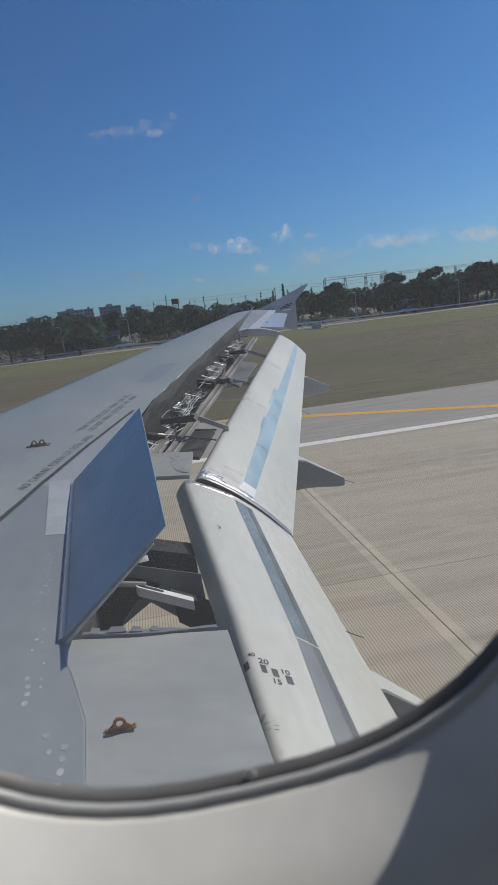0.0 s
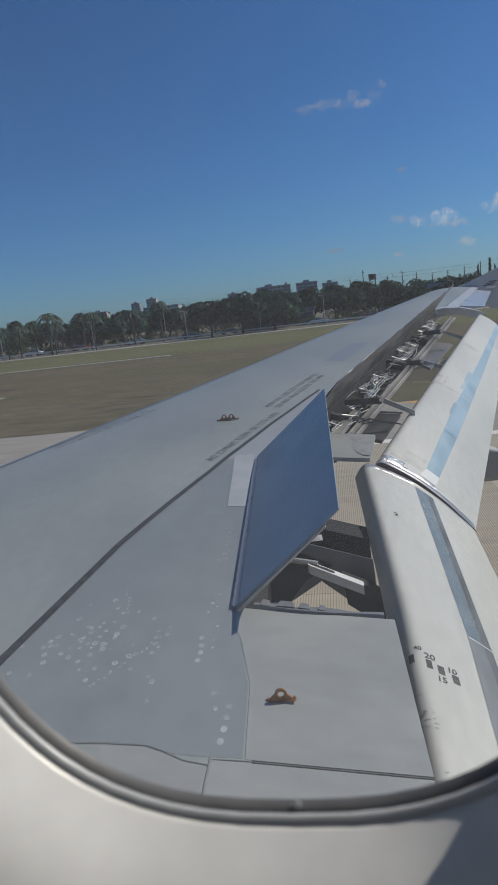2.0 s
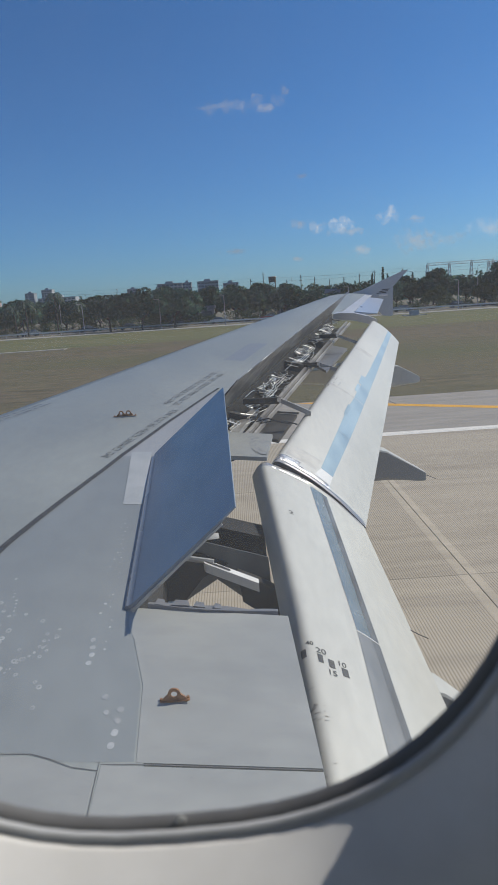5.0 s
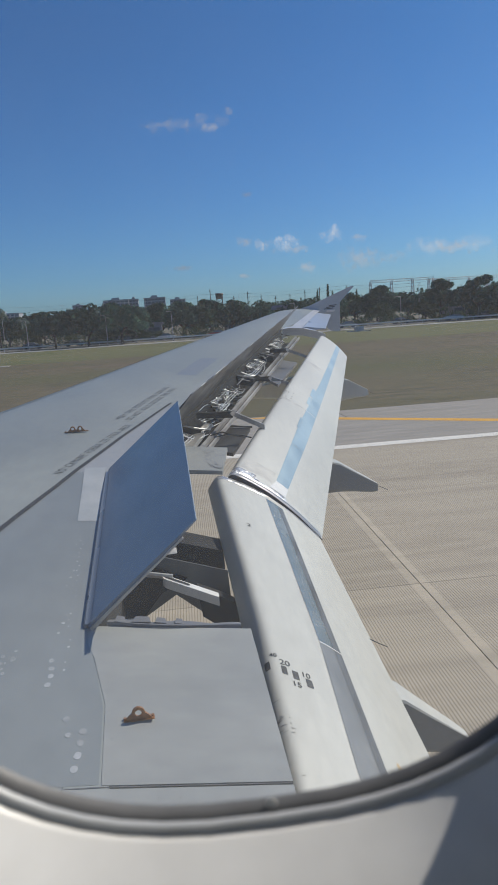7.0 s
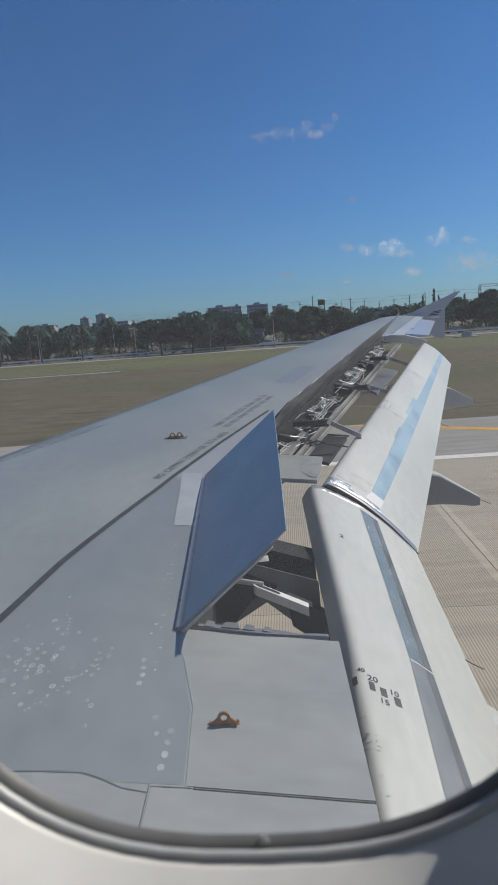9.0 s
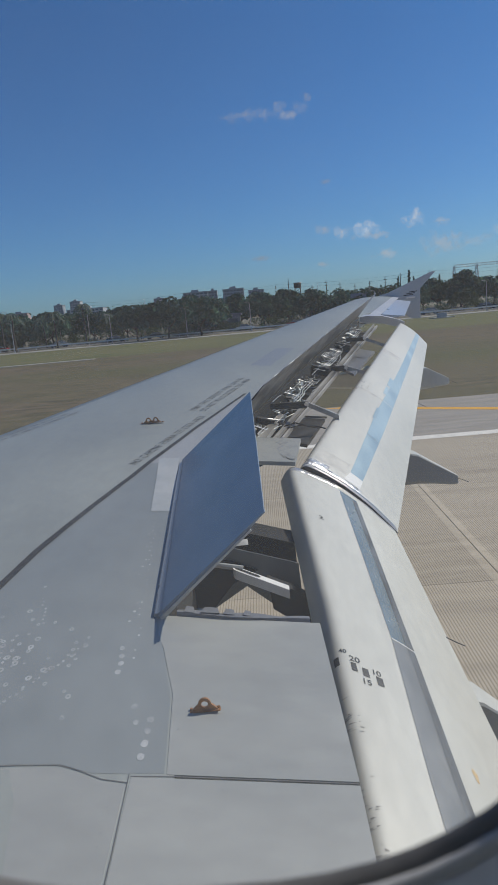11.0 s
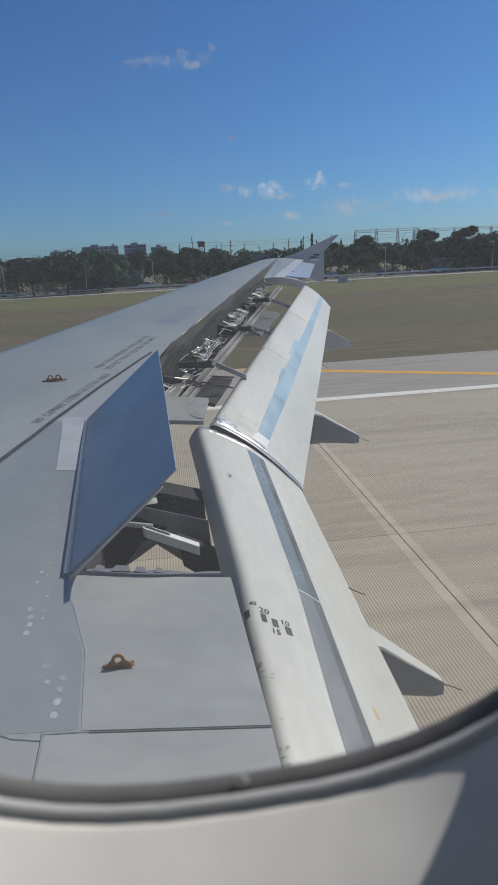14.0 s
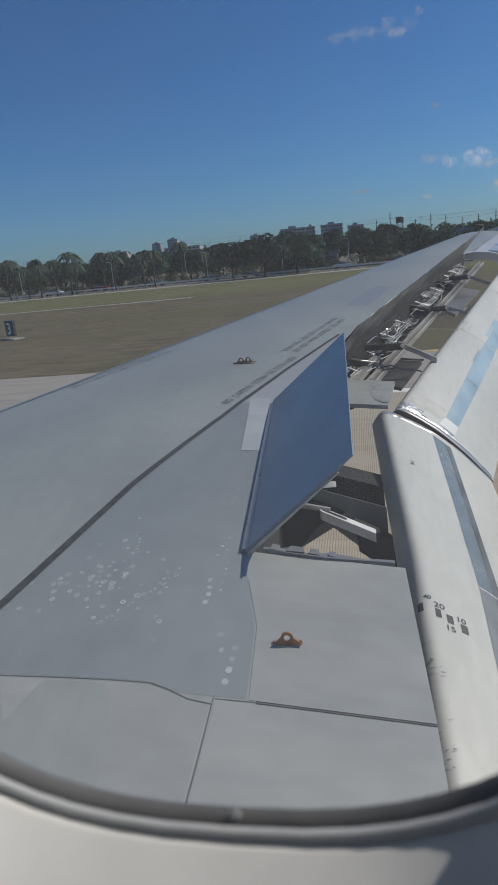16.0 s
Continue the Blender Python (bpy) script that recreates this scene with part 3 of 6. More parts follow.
for x, y, r in dabs:
    r *= 0.85
    ring = [skin(x + r * rng.uniform(.8, 1.1) * math.cos(a), y + 1.2 * r * math.sin(a), 0.0017) for a in [k * math.tau / 9 for k in range(9)]]
    bm.faces.new([bm.verts.new(p) for p in ring])
tagged(part("sealant_dab", bm, DAB, wing, "pale sealant dabs over fasteners"), kind="stuff")
bm = bmesh.new()
for x, y, r in dabs:
    if r > 0.0075 and x < -0.7:
        bm.faces.new([bm.verts.new(skin(x + 0.3 * r * math.cos(a), y + 0.36 * r * math.sin(a), 0.0023)) for a in [k * math.tau / 7 for k in range(7)]])
tagged(part("dab_middle", bm, REAR_SKIN, wing, "grey fastener middles showing through the dabs"), kind="stuff")


FASTENER = material("fastener_paint", (0.24, 0.245, 0.24), 0.5, dark=(0.31, 0.32, 0.31), scale=40, bump=0, amount=1)

# small fastener heads along the panel edges
bm = bmesh.new()
rows = [((-0.45, 1.695), (-0.05, 1.69), 26), ((-0.40, 1.79), (0.17, 1.785), 20), ((-0.33, 1.80), (-0.41, 2.36), 18), ((-0.38, 2.545), (0.12, 2.535), 18), ((0.155, 1.82), (0.13, 2.52), 20), ((-0.505, 0.7), (-0.51, 1.66), 24),
        ((-1.15, 1.79), (-0.70, 1.80), 18), ((-1.33, 2.2), (-1.2, 3.0), 24), ((-1.2, 3.0), (-0.81, 4.6), 36), ((-0.56, 2.7), (-0.68, 3.6), 26)]
for (x0, y0), (x1, y1), count in rows:
    for k in range(count):
        if rng.random() < 0.7:
            continue
        x, y, r = lerp(x0, x1, k / (count - 1)), lerp(y0, y1, k / (count - 1)), rng.uniform(0.0018, 0.003)
        lift = 0.0027 if x > -0.46 and y < 2.58 else (0.0026 if y < 1.7 else 0.0015)
        base = on_top(x, y, lift) if lift > 0.002 else skin(x, y, lift)
        bm.faces.new([bm.verts.new(base + Vector((r * math.cos(a), r * math.sin(a), -0.12 * r * math.cos(a) + 0.1 * r * math.sin(a)))) for a in [j * math.tau / 7 for j in range(7)]])
tagged(part("fastener_head", bm, FASTENER, wing, "small dark fastener heads along panel edges"), kind="stuff")

# tie-down lugs
def lug(x, y, width, humps, turn=0.0):
    """A bronze plate standing on the skin, with one or two rounded ears, each with a hole."""
    bm = bmesh.new()
    r, hole, h = 0.022, 0.0115, 0.026
    n = 20
    step = width / humps
    for k in range(humps):
        cx = (k - (humps - 1) / 2) * step * 0.62
        outer_ring, inner_ring = [], []
        for i in range(n):
            a = i * math.tau / n
            px, pz = cx + r * math.cos(a), h + r * math.sin(a)
            if math.sin(a) < -0.2:
                f = (-math.sin(a) - 0.2) / 0.8
                px = cx + math.copysign(lerp(abs(math.cos(a)) * r, step * 0.5, min(1, f + 0.25)) if abs(math.cos(a)) > 0.01 else 0, math.cos(a))
                pz = lerp(h - 0.2 * r, 0.002, min(1, f * 1.6))
            outer_ring.append((px, pz))
            inner_ring.append((cx + hole * math.cos(a), h + hole * math.sin(a)))
        rings = [[(px, s, pz) for px, pz in ring] for ring, s in ((outer_ring, -0.004), (outer_ring, 0.004), (inner_ring, 0.004), (inner_ring, -0.004), (outer_ring, -0.004))]
        loft(bm, rings, caps=False)
    box(bm, (-width / 2, -0.010, 0), (width / 2, 0.012, 0.004), 0.0015)
    m = Matrix.Translation(on_top(x, y, 0.004)) @ Matrix.Rotation(turn, 4, "Z")
    bmesh.ops.transform(bm, matrix=m, verts=bm.verts)
    own = part("tie_down_lug", bm, BRONZE, wing, "brown weathered tie-down lug")
    bm = bmesh.new()
    for s in (-1, 1):
        bm = bmesh.new()
        bmesh.ops.create_cone(bm, cap_ends=True, segments=10, radius1=0.006, radius2=0.005, depth=0.006, matrix=m @ Matrix.Translation((s * width * 0.44, 0.004, 0.008)))
        part("bolt_head", bm, BRONZE, own)


lug(-0.268, 2.02, 0.105, 1, 0.05)
lug(-0.96, 5.48, 0.20, 2, -0.02)


# lettering
def letters(text, size, origin, along, up, mat, parent, name="lettering", bold=0.0, label="", fit=0.0, conform=False, on_flap=None):
    """Text set on a surface from an origin, along a direction; up points to the letters' tops."""
    cu = bpy.data.curves.new("text", "FONT")
    cu.body, cu.size, cu.offset = text, size, bold
    cu.space_character, cu.space_word = (1.25, 1.6) if conform else (1, 1)
    ob = bpy.data.objects.new("text", cu)
    scene.collection.objects.link(ob)
    dg = bpy.context.evaluated_depsgraph_get()
    dg.update()
    me = bpy.data.meshes.new_from_object(ob.evaluated_get(dg))
    bpy.data.objects.remove(ob)
    along, up = Vector(along).normalized(), Vector(up)
    up = (up - along * up.dot(along)).normalized()
    nrm = along.cross(up)
    m = Matrix((along, up, nrm)).transposed().to_4x4()
    m.translation = Vector(origin) + nrm * 0.002
    if fit:
        m = m @ Matrix.Diagonal((fit / max(v.co.x for v in me.vertices), 1, 1, 1))
    me.transform(m)
    if conform:
        for v in me.vertices:
            v.co.z = skin(v.co.x, v.co.y).z + 0.002
    if on_flap:
        mid = sum((v.co for v in me.vertices), Vector()) / len(me.vertices)
        for v in me.vertices:
            v.co += Vector(origin) - mid
            sec = flap_section(*on_flap(v.co.y)[1:])[1:len(FLAP_UP)]
            v.co.z = float(np.interp(v.co.x, [q.x for q in sec], [q.y for q in sec])) + 0.0018
    me.materials.clear()
    me.materials.append(mat)
    own = new(name, me)
    own.parent = parent
    tagged(own, label, kind="stuff" if len(text) > 1 else "")
    return own, max(v.co.dot(along) for v in me.vertices) - Vector(origin).dot(along)


MARK = material("worn_black_lettering", (0.035, 0.038, 0.045), 0.6, dark=(0.1, 0.1, 0.11), scale=40, amount=0.6, bump=0)


def wing_text(text, a, b, flip=False):
    """Lettering stretched between two places of the upper surface."""
    pa, pb = on_top(*a, 0.005), on_top(*b, 0.005)
    if flip:
        pa, pb = pb, pa
    d = pb - pa
    up = Vector((0, 0, 1)).cross(d)
    letters(text, 0.09, pa, d, up, MARK, wing, bold=-0.0006, label="black warning lettering", fit=d.length, conform=True)


wing_text("NO CAMINE FUERA DE ESTA AREA", (-0.937, 4.51), (-0.515, 5.639))
wing_text("DO NOT WALK OUTSIDE THIS AREA", (-0.532, 5.80), (-0.125, 6.98))
wing_text("DO NOT WALK OUTSIDE THIS AREA", (-0.685, 5.84), (-0.26, 7.06), flip=True)
bm = bmesh.new()
for row, off in ((0, 0.0), (1, 0.11)):
    t = 0.0
    while t < 1.0:
        w = rng.uniform(0.010, 0.022)
        p0 = (lerp(-2.58, -1.93, t) + off, lerp(5.36, 6.36, t) - off * 0.5)
        p1 = (lerp(-2.58, -1.93, min(1, t + w)) + off, lerp(5.36, 6.36, min(1, t + w)) - off * 0.5)
        surface_strip(bm, [p0, p1], rng.uniform(0.03, 0.06), 0.005)
        t += w + (0.014 if rng.random() < 0.8 else 0.04)
FADED = material("faded_lettering", (0.13, 0.145, 0.165), 0.6, dark=(0.2, 0.215, 0.23), scale=20, amount=0.8, bump=0)
tagged(part("faded_lettering", bm, FADED, wing, "faded lettering along the leading edge"), kind="stuff")

# flap markings
def flap_quad(bm, fn, y0, y1, s0, s1):
    strip_on(bm, fn, y0, y1, s0, s1, 0.0015, ny=1, ns=8)


def flap_text(text, fn, y, s, size):
    p, n = flap_top(fn, y, s)
    q, _ = flap_top(fn, y, s + 0.05)
    d = (q - p).normalized()
    out = Vector((0, 1, 0.09))
    letters(text, size, p, d, out, BLACK, flap_in, bold=0.0005, label="black flap setting number", on_flap=fn)


for s, y, half in ((0.127, 2.47, 0.006), (0.189, 2.445, 0.012), (0.239, 2.433, 0.014), (0.299, 2.408, 0.015)):
    bm = bmesh.new()
    flap_quad(bm, inner, y - 0.026, y + 0.026, s - half, s + half)
    part("flap_mark", bm, BLACK, flap_in)
flap_text("40", inner, 2.535, 0.158, 0.036)
flap_text("20", inner, 2.50, 0.199, 0.05)
flap_text("15", inner, 2.367, 0.244, 0.046)
flap_text("10", inner, 2.458, 0.3015, 0.046)
flap_text("2", inner, 3.927, 0.245, 0.07)
for fn, yb, band, own in ((inner, 2.80, STRIP_IN, flap_in), (outer, 7.02, STRIP_OUT, flap_out)):
    part("strip_joint", strip_on(bmesh.new(), fn, yb - 0.004, yb + 0.004, *band, 0.0022, ny=1), WHITE_PAINT, own)
# dark streaky band along the aft edge of the inboard strip
STRIP_EDGE = material("strip_edge", (0.085, 0.083, 0.08), 0.4, metal=0.3, dark=(0.19, 0.195, 0.2), scale=5, stretch=(3, 0.5, 1), bump=0, amount=1.0)
for y0, y1 in ((0.52, 2.79), (2.81, 4.60)):
    part("strip_edge", strip_on(bmesh.new(), inner, y0, y1, [(y, b - 0.045) for y, b in STRIP_IN[1]], STRIP_IN[1], 0.0021, ny=12, ns=2), STRIP_EDGE, flap_in, "dark band along the aft edge of the strip")
SOOT = material("soot_smudge", (0.20, 0.195, 0.18), 0.7, dark=(0.42, 0.41, 0.38), scale=26, amount=0.8, bump=0)
bm = bmesh.new()
for k in range(48):
    y = rng.choice((rng.uniform(0.9, 2.3), rng.gauss(2.12, 0.03), rng.gauss(1.75, 0.12)))
    w, length = rng.uniform(0.0012, 0.0045), rng.uniform(0.006, 0.022)
    s0 = rng.uniform(0.113, 0.128) if k % 3 else rng.uniform(0.125, 0.16)
    bend, vs = rng.uniform(-0.002, 0.006), []
    for t, f in ((0, 0.2), (0.15, 1), (0.4, 0.8), (0.7, 0.5), (1, 0.05)):
        p, n = flap_top(inner, y + bend * t, s0 + length * t)
        vs.append((p + n * 0.001 + Vector((0, w * f * rng.uniform(.7, 1.3), 0)), p + n * 0.001 - Vector((0, w * f, 0))))
    loft(bm, vs, closed=False)
tagged(part("soot_mark", bm, SOOT, flap_in, "dark soot smudges near the flap nose"), kind="stuff")
bm = bmesh.new()
for k in range(60):
    p, n = flap_top(inner, lerp(0.8, 4.5, k / 59), 0.33 + 0.003 * math.sin(k))
    bmesh.ops.create_circle(bm, cap_ends=True, segments=6, radius=0.0022, matrix=Matrix.Translation(p + n * 0.001) @ n.to_track_quat("Z", "Y").to_matrix().to_4x4())
tagged(part("rivet_row", bm, SOOT, flap_in), kind="stuff")
RUST = material("rust_mark", (0.50, 0.33, 0.14), 0.7, dark=(0.6, 0.5, 0.35), scale=30, bump=0, amount=1)
bm = bmesh.new()
ring = []
for k in range(12):
    a = k * math.tau / 12
    p, n = flap_top(inner, 2.14 + 0.035 * math.sin(a), 0.66 + 0.012 * math.cos(a) * (1 + 0.3 * math.sin(3 * a)))
    ring.append(bm.verts.new(p + n * 0.001))
bm.faces.new(ring)
part("rust_mark", bm, RUST, flap_in, "small orange rust mark")

# metal seal where the two flaps meet
CRUMPLED = material("crumpled_seal_metal", (0.72, 0.71, 0.69), 0.28, metal=0.55, dark=(0.42, 0.41, 0.4), scale=12, fine=40, bump=1.0, bump_scale=20, amount=1.0)
SEAL_GREY = material("grey_seal_strip", (0.33, 0.33, 0.335), 0.4, metal=0.3, dark=(0.24, 0.24, 0.245), scale=6, stretch=(1, 3, 1), bump=0.05)


def band_on(fn, y0, y1, s0, s1, lift, ns=18, rough=0.0):
    """A raised band round a flap's end, from the share s0 of the chord to s1, turned down at its edges."""
    bm = bmesh.new()
    rows = []
    for y, g in ((y0, 0.0004), (y0 + 0.004, lift), (lerp(y0, y1, 0.5), lift * 1.15), (y1 - 0.004, lift), (y1, 0.0004)):
        row = []
        for k in range(ns + 1):
            p, n = flap_top(fn, y, lerp(s0, s1, k / ns))
            row.append(p + n * g * rng.uniform(1 - rough, 1 + rough))
        rows.append(row)
    loft(bm, rows, closed=False)
    return bm


part("end_seal", band_on(inner, 4.655, 4.722, 0.13, 0.47, 0.004), CRUMPLED, flap_in, "bright metal end strip")
part("end_seal", band_on(inner, 4.70, 4.724, 0.47, 0.985, 0.004), SEAL_GREY, flap_in, "grey metal end strip")
# added black plate: hides the lit flap end so the gap looks dark
bm = bmesh.new()
loft(bm, [[(p.x, y, p.y) for p in flap_section(*outer(4.75)[1:])] for y in (4.728, 4.738)])
part("gap_plate", bm, RUBBER, flap_out, "black plate added to darken the gap between the flaps", smooth=30)
part("rubber_lip", band_on(outer, 4.738, 4.77, 0.13, 0.985, 0.006), SEAL_GREY, flap_out, "grey rubber lip along the flap end")
part("bright_edge", band_on(outer, 4.77, 4.783, 0.20, 0.97, 0.0085), PIPE, flap_out, "bright metal edge of the seal")
part("end_seal", band_on(outer, 4.783, 4.89, 0.118, 0.30, 0.005, rough=0.35), CRUMPLED, flap_out, "crumpled shiny metal end seal")
part("end_seal", band_on(outer, 4.783, 4.835, 0.30, 0.60, 0.004, rough=0.2), CRUMPLED, flap_out, "crumpled shiny metal end seal")
bm = bmesh.new()
strip_on(bm, outer, 4.845, 5.0, [(4.8, 0.43), (5.0, 0.467)], 0.59, 0.003, ny=4)
part("wear_plate", bm, WHITE_PAINT, flap_out, "white wear plate at the flap corner")
bm = bmesh.new()
for y, s0, s1 in ((7.0, 0.02, 0.52), (9.1, 0.02, 0.5)):
    strip_on(bm, outer, y, y + 0.006, s0, s1, 0.001, ny=1, ns=12)
tagged(part("skin_joint", bm, SOOT, flap_out), kind="stuff")
bm = bmesh.new()
for k in range(14):
    y, s = 7.05 + rng.uniform(-.25, .25), 0.12 + rng.uniform(0, .12)
    flap_quad(bm, outer, y, y + rng.uniform(.02, .05), s, s + rng.uniform(.006, .015))
tagged(part("scuff_mark", bm, SOOT, flap_out), kind="stuff")
HAZE_STAIN = material("grey_stain", (0.43, 0.42, 0.39), 0.45, dark=(0.58, 0.565, 0.51), scale=9, bump=0, amount=0.9)
for y0, y1, s0, s1 in ((4.92, 5.12, 0.16, 0.44), (8.95, 9.12, 0.15, 0.46), (6.95, 7.03, 0.12, 0.40)):
    bm = bmesh.new()
    strip_on(bm, outer, y0, y1, s0, s1, 0.0008, ny=3, ns=10)
    part("grey_stain", bm, HAZE_STAIN, flap_out, "faint grey stain across the flap")
for y0, y1, s0, s1 in ((7.25, 7.55, 0.452, 0.467), (7.6, 7.95, 0.455, 0.505), (6.35, 6.7, 0.452, 0.466)):
    part("metal_patch", strip_on(bmesh.new(), outer, y0, y1, s0, s1 + 0.03, 0.0019, ny=2, ns=3), STRIP, flap_out, "bare metal patch beside the strip, tinted with the reflected sky")

WORN = material("worn_panel_paint_dark", (0.27, 0.28, 0.28), 0.5, dark=(0.34, 0.35, 0.345), scale=30, bump=0, amount=1)

# fixed panel at the kink, between the spoilers and the flaps
bm = bmesh.new()
slab(bm, [(-0.10, 4.72, 3.262), (0.195, 4.74, 3.225), (0.265, 5.10, 3.325), (-0.10, 5.12, 3.365)], (0, 0, -0.03))
kink = part("kink_panel", bm, GREY_PANEL, wing, "grey fixed panel with worn paint")
bm = bmesh.new()
for cx, cy, rx, ry in ((0.17, 4.80, 0.05, 0.03), (0.13, 4.84, 0.04, 0.05), (0.10, 4.93, 0.035, 0.06), (0.17, 4.97, 0.06, 0.03), (0.12, 5.03, 0.05, 0.03)):
    ring = [(cx + rx * rng.uniform(.6, 1.2) * math.cos(a), cy + ry * rng.uniform(.6, 1.2) * math.sin(a)) for a in [j * math.tau / 13 for j in range(13)]]
    bm.faces.new([bm.verts.new((u, v, 3.262 - 0.125 * (u + 0.10) + 0.278 * (v - 4.72) + 0.0015)) for u, v in ring])
tagged(part("worn_paint", bm, WORN, kink, "darker worn paint"), kind="stuff")

# ---- structure under the inboard spoiler ----
BAR_PALE = material("pale_bracket_metal", (0.46, 0.455, 0.44), 0.45, metal=0.2, dark=(0.3, 0.295, 0.285), scale=9, bump=0.03, amount=0.9)
bm = bmesh.new()
rows = []
for y in (2.55, 3.0, 3.6, 4.2, 4.9):
    x, z = hinge_x(min(y, 4.6)), hinge_z(y)
    rows.append([(x - 0.02, y, z - 0.03), (x + 0.03, y, z - 0.04), (x + 0.035, y, z - 0.16), (x + 0.10, y, z - 0.20), (x + 0.10, y, z - 0.40), (x - 0.02, y, z - 0.40)])
loft(bm, rows)
part("rear_spar", bm, COVE, wing, "rear spar wall, recess shade put into its dark colour", smooth=30)
WELL = material("well_wall_paint", (0.16, 0.17, 0.17), 0.6, dark=(0.10, 0.105, 0.105), scale=3, stretch=(1, 1, 0.5), fine=20, bump=0.05, amount=0.9)
bm = bmesh.new()
loft(bm, [[(-0.62, y, 3.13), (-0.13, y, 3.05), (0.12, y, 2.972), (0.13, y, 2.66), (-0.30, y, 2.76), (-0.62, y, 2.80)] for y in (3.73, 3.95)])
part("track_beam", bm, COVE, wing, "dark flap track beam", smooth=20)
bm = bmesh.new()
slab(bm, [(-0.56, 3.35, 3.20), (-0.226, 3.35, 3.115), (0.122, 3.35, 3.0), (0.135, 3.35, 2.64), (0.07, 3.35, 2.69), (-0.165, 3.35, 2.891), (-0.342, 3.35, 2.779), (-0.56, 3.35, 2.80)], (0, 0.006, 0))
part("well_wall", bm, WELL, wing, "dark grey wall of the flap well", smooth=20)
bm = bmesh.new()
slab(bm, [(-0.56, 3.33, 3.13), (-0.24, 3.33, 3.052), (-0.10, 3.33, 2.985), (-0.24, 3.33, 2.915), (-0.35, 3.33, 2.785), (-0.56, 3.33, 2.80)], (0, 0.016, 0))
part("well_bracket", bm, COVE, wing, "black bracket plate in the flap well", smooth=20)
bm = bmesh.new()
loft(bm, [[(-0.05, y, 2.965), (0.08, y, 2.90), (0.24, y, 2.80), (0.24, y, 2.66), (0.10, y, 2.70), (-0.03, y, 2.80)] for y in (3.24, 3.31)])
part("flap_carriage", bm, COVE, wing, "dark flap carriage", smooth=20)
bm = bmesh.new()
slab(bm, [(-0.20, 3.62, 3.062), (-0.155, 3.64, 3.055), (-0.15, 3.60, 3.035), (-0.24, 3.57, 3.04)], (0, 0.012, -0.006))
part("hinge_arm", bm, BAR_PALE, wing, "pale hinge arm")
# drive link: a forked, sunlit arm
bm = bmesh.new()
fork = []
A, B, wd = Vector((-0.205, 3.215, 3.052)), Vector((0.06, 3.19, 2.935)), 0.027
d = (B - A).normalized()
side = Vector((0, 1, 0))
n = 12
outer_pts = [A + d * 0.0 + side * wd * math.cos(a) - d * wd * 0.7 * math.sin(a) for a in [math.pi * k / n for k in range(n + 1)]]
outer_pts += [B - side * wd, B + side * wd]
slab(bm, outer_pts, (0, 0, -0.05))
part("drive_link", bm, WHITE_PAINT, wing, "white forked flap drive link")
bm = bmesh.new()
slot = [A + d * 0.005 + side * 0.013 * math.cos(a) - d * 0.013 * math.sin(a) for a in [math.pi * k / 8 for k in range(9)]]
slot += [A + d * 0.12 - side * 0.013 * math.cos(a) + d * 0.013 * math.sin(a) for a in [math.pi * k / 8 for k in range(9)]]
bm.faces.new([bm.verts.new(p + Vector((0, 0, 0.003))) for p in slot])
part("link_slot", bm, COVE, wing)
bm = bmesh.new()
tube(bm, [(-0.42, 3.25, 3.085), (-0.30, 3.235, 3.07), (-0.17, 3.22, 3.048)], 0.015, 8)
part("drive_rod", bm, BAR_PALE, wing, "dark drive rod")
bm = bmesh.new()
loft(bm, [[(x, 2.60 + 0.012 * math.sin(9 * x), z + 0.004), (x, 2.625 + 0.02 * abs(math.sin(13 * x)), z - 0.002), (x, 2.625, z - 0.03), (x, 2.60, z - 0.028)] for x, z in [(lerp(-0.43, 0.13, k / 18), lerp(3.125, 3.046, k / 18)) for k in range(19)]])
part("edge_rail", bm, GREY_DARK, wing, "torn dark rubber rail along the shroud edge", smooth=20)
for x, w, h in ((-0.40, 0.045, 0.012), (-0.33, 0.08, 0.010), (-0.235, 0.05, 0.008), (-0.15, 0.035, 0.006)):
    bm = bmesh.new()
    z = lerp(3.125, 3.046, (x + 0.43) / 0.56)
    slab(bm, [(x, 2.605, z + 0.008), (x + w, 2.605, z - 0.002), (x + w * 0.9, 2.64, z + h * 0.6), (x + w * 0.2, 2.65, z + h)], (0, 0.004, -0.006))
    part("edge_bracket", bm, GREY_DARK, wing, "small bent bracket on the shroud edge", smooth=20)
bm = bmesh.new()
rows = []
for t in np.linspace(0, 1, 8):
    ch = 0.54
    q = sa + sc * ch * float(t) - Vector((0, 0.006, 0)) + sn * 0.012
    rows.append([q, q + Vector((0, -0.012, 0)), q + Vector((0, -0.012, 0)) + sn * 0.016 * (1 - 0.6 * float(t)), q + sn * 0.016 * (1 - 0.6 * float(t))])
loft(bm, rows)
part("edge_seal", bm, BAR_PALE, sp1, "pale metal end rib of the spoiler")

# ---- cove behind the outboard spoilers ----
def cove(y, dx, dz):
    return Vector((hinge_x(y) + dx, y, hinge_z(y) + dz))


ys = [float(v) for v in np.linspace(5.0, 11.35, 14)]
bm = bmesh.new()
loft(bm, [[cove(y, 0.012, -0.01), cove(y, 0.012, -0.26), cove(y, 0.30, -0.20), cove(y, 0.30, -0.22), cove(y, -0.01, -0.29), cove(y, -0.01, -0.01)] for y in ys])
# the wall's darkness is painted shade, since the sun reaches it here
part("cove_wall", bm, COVE, wing, "cove wall behind the spoilers, recess shade put into its dark colour", smooth=30)
# added black strip: covers the bright box edge so the cove starts dark
bm = bmesh.new()
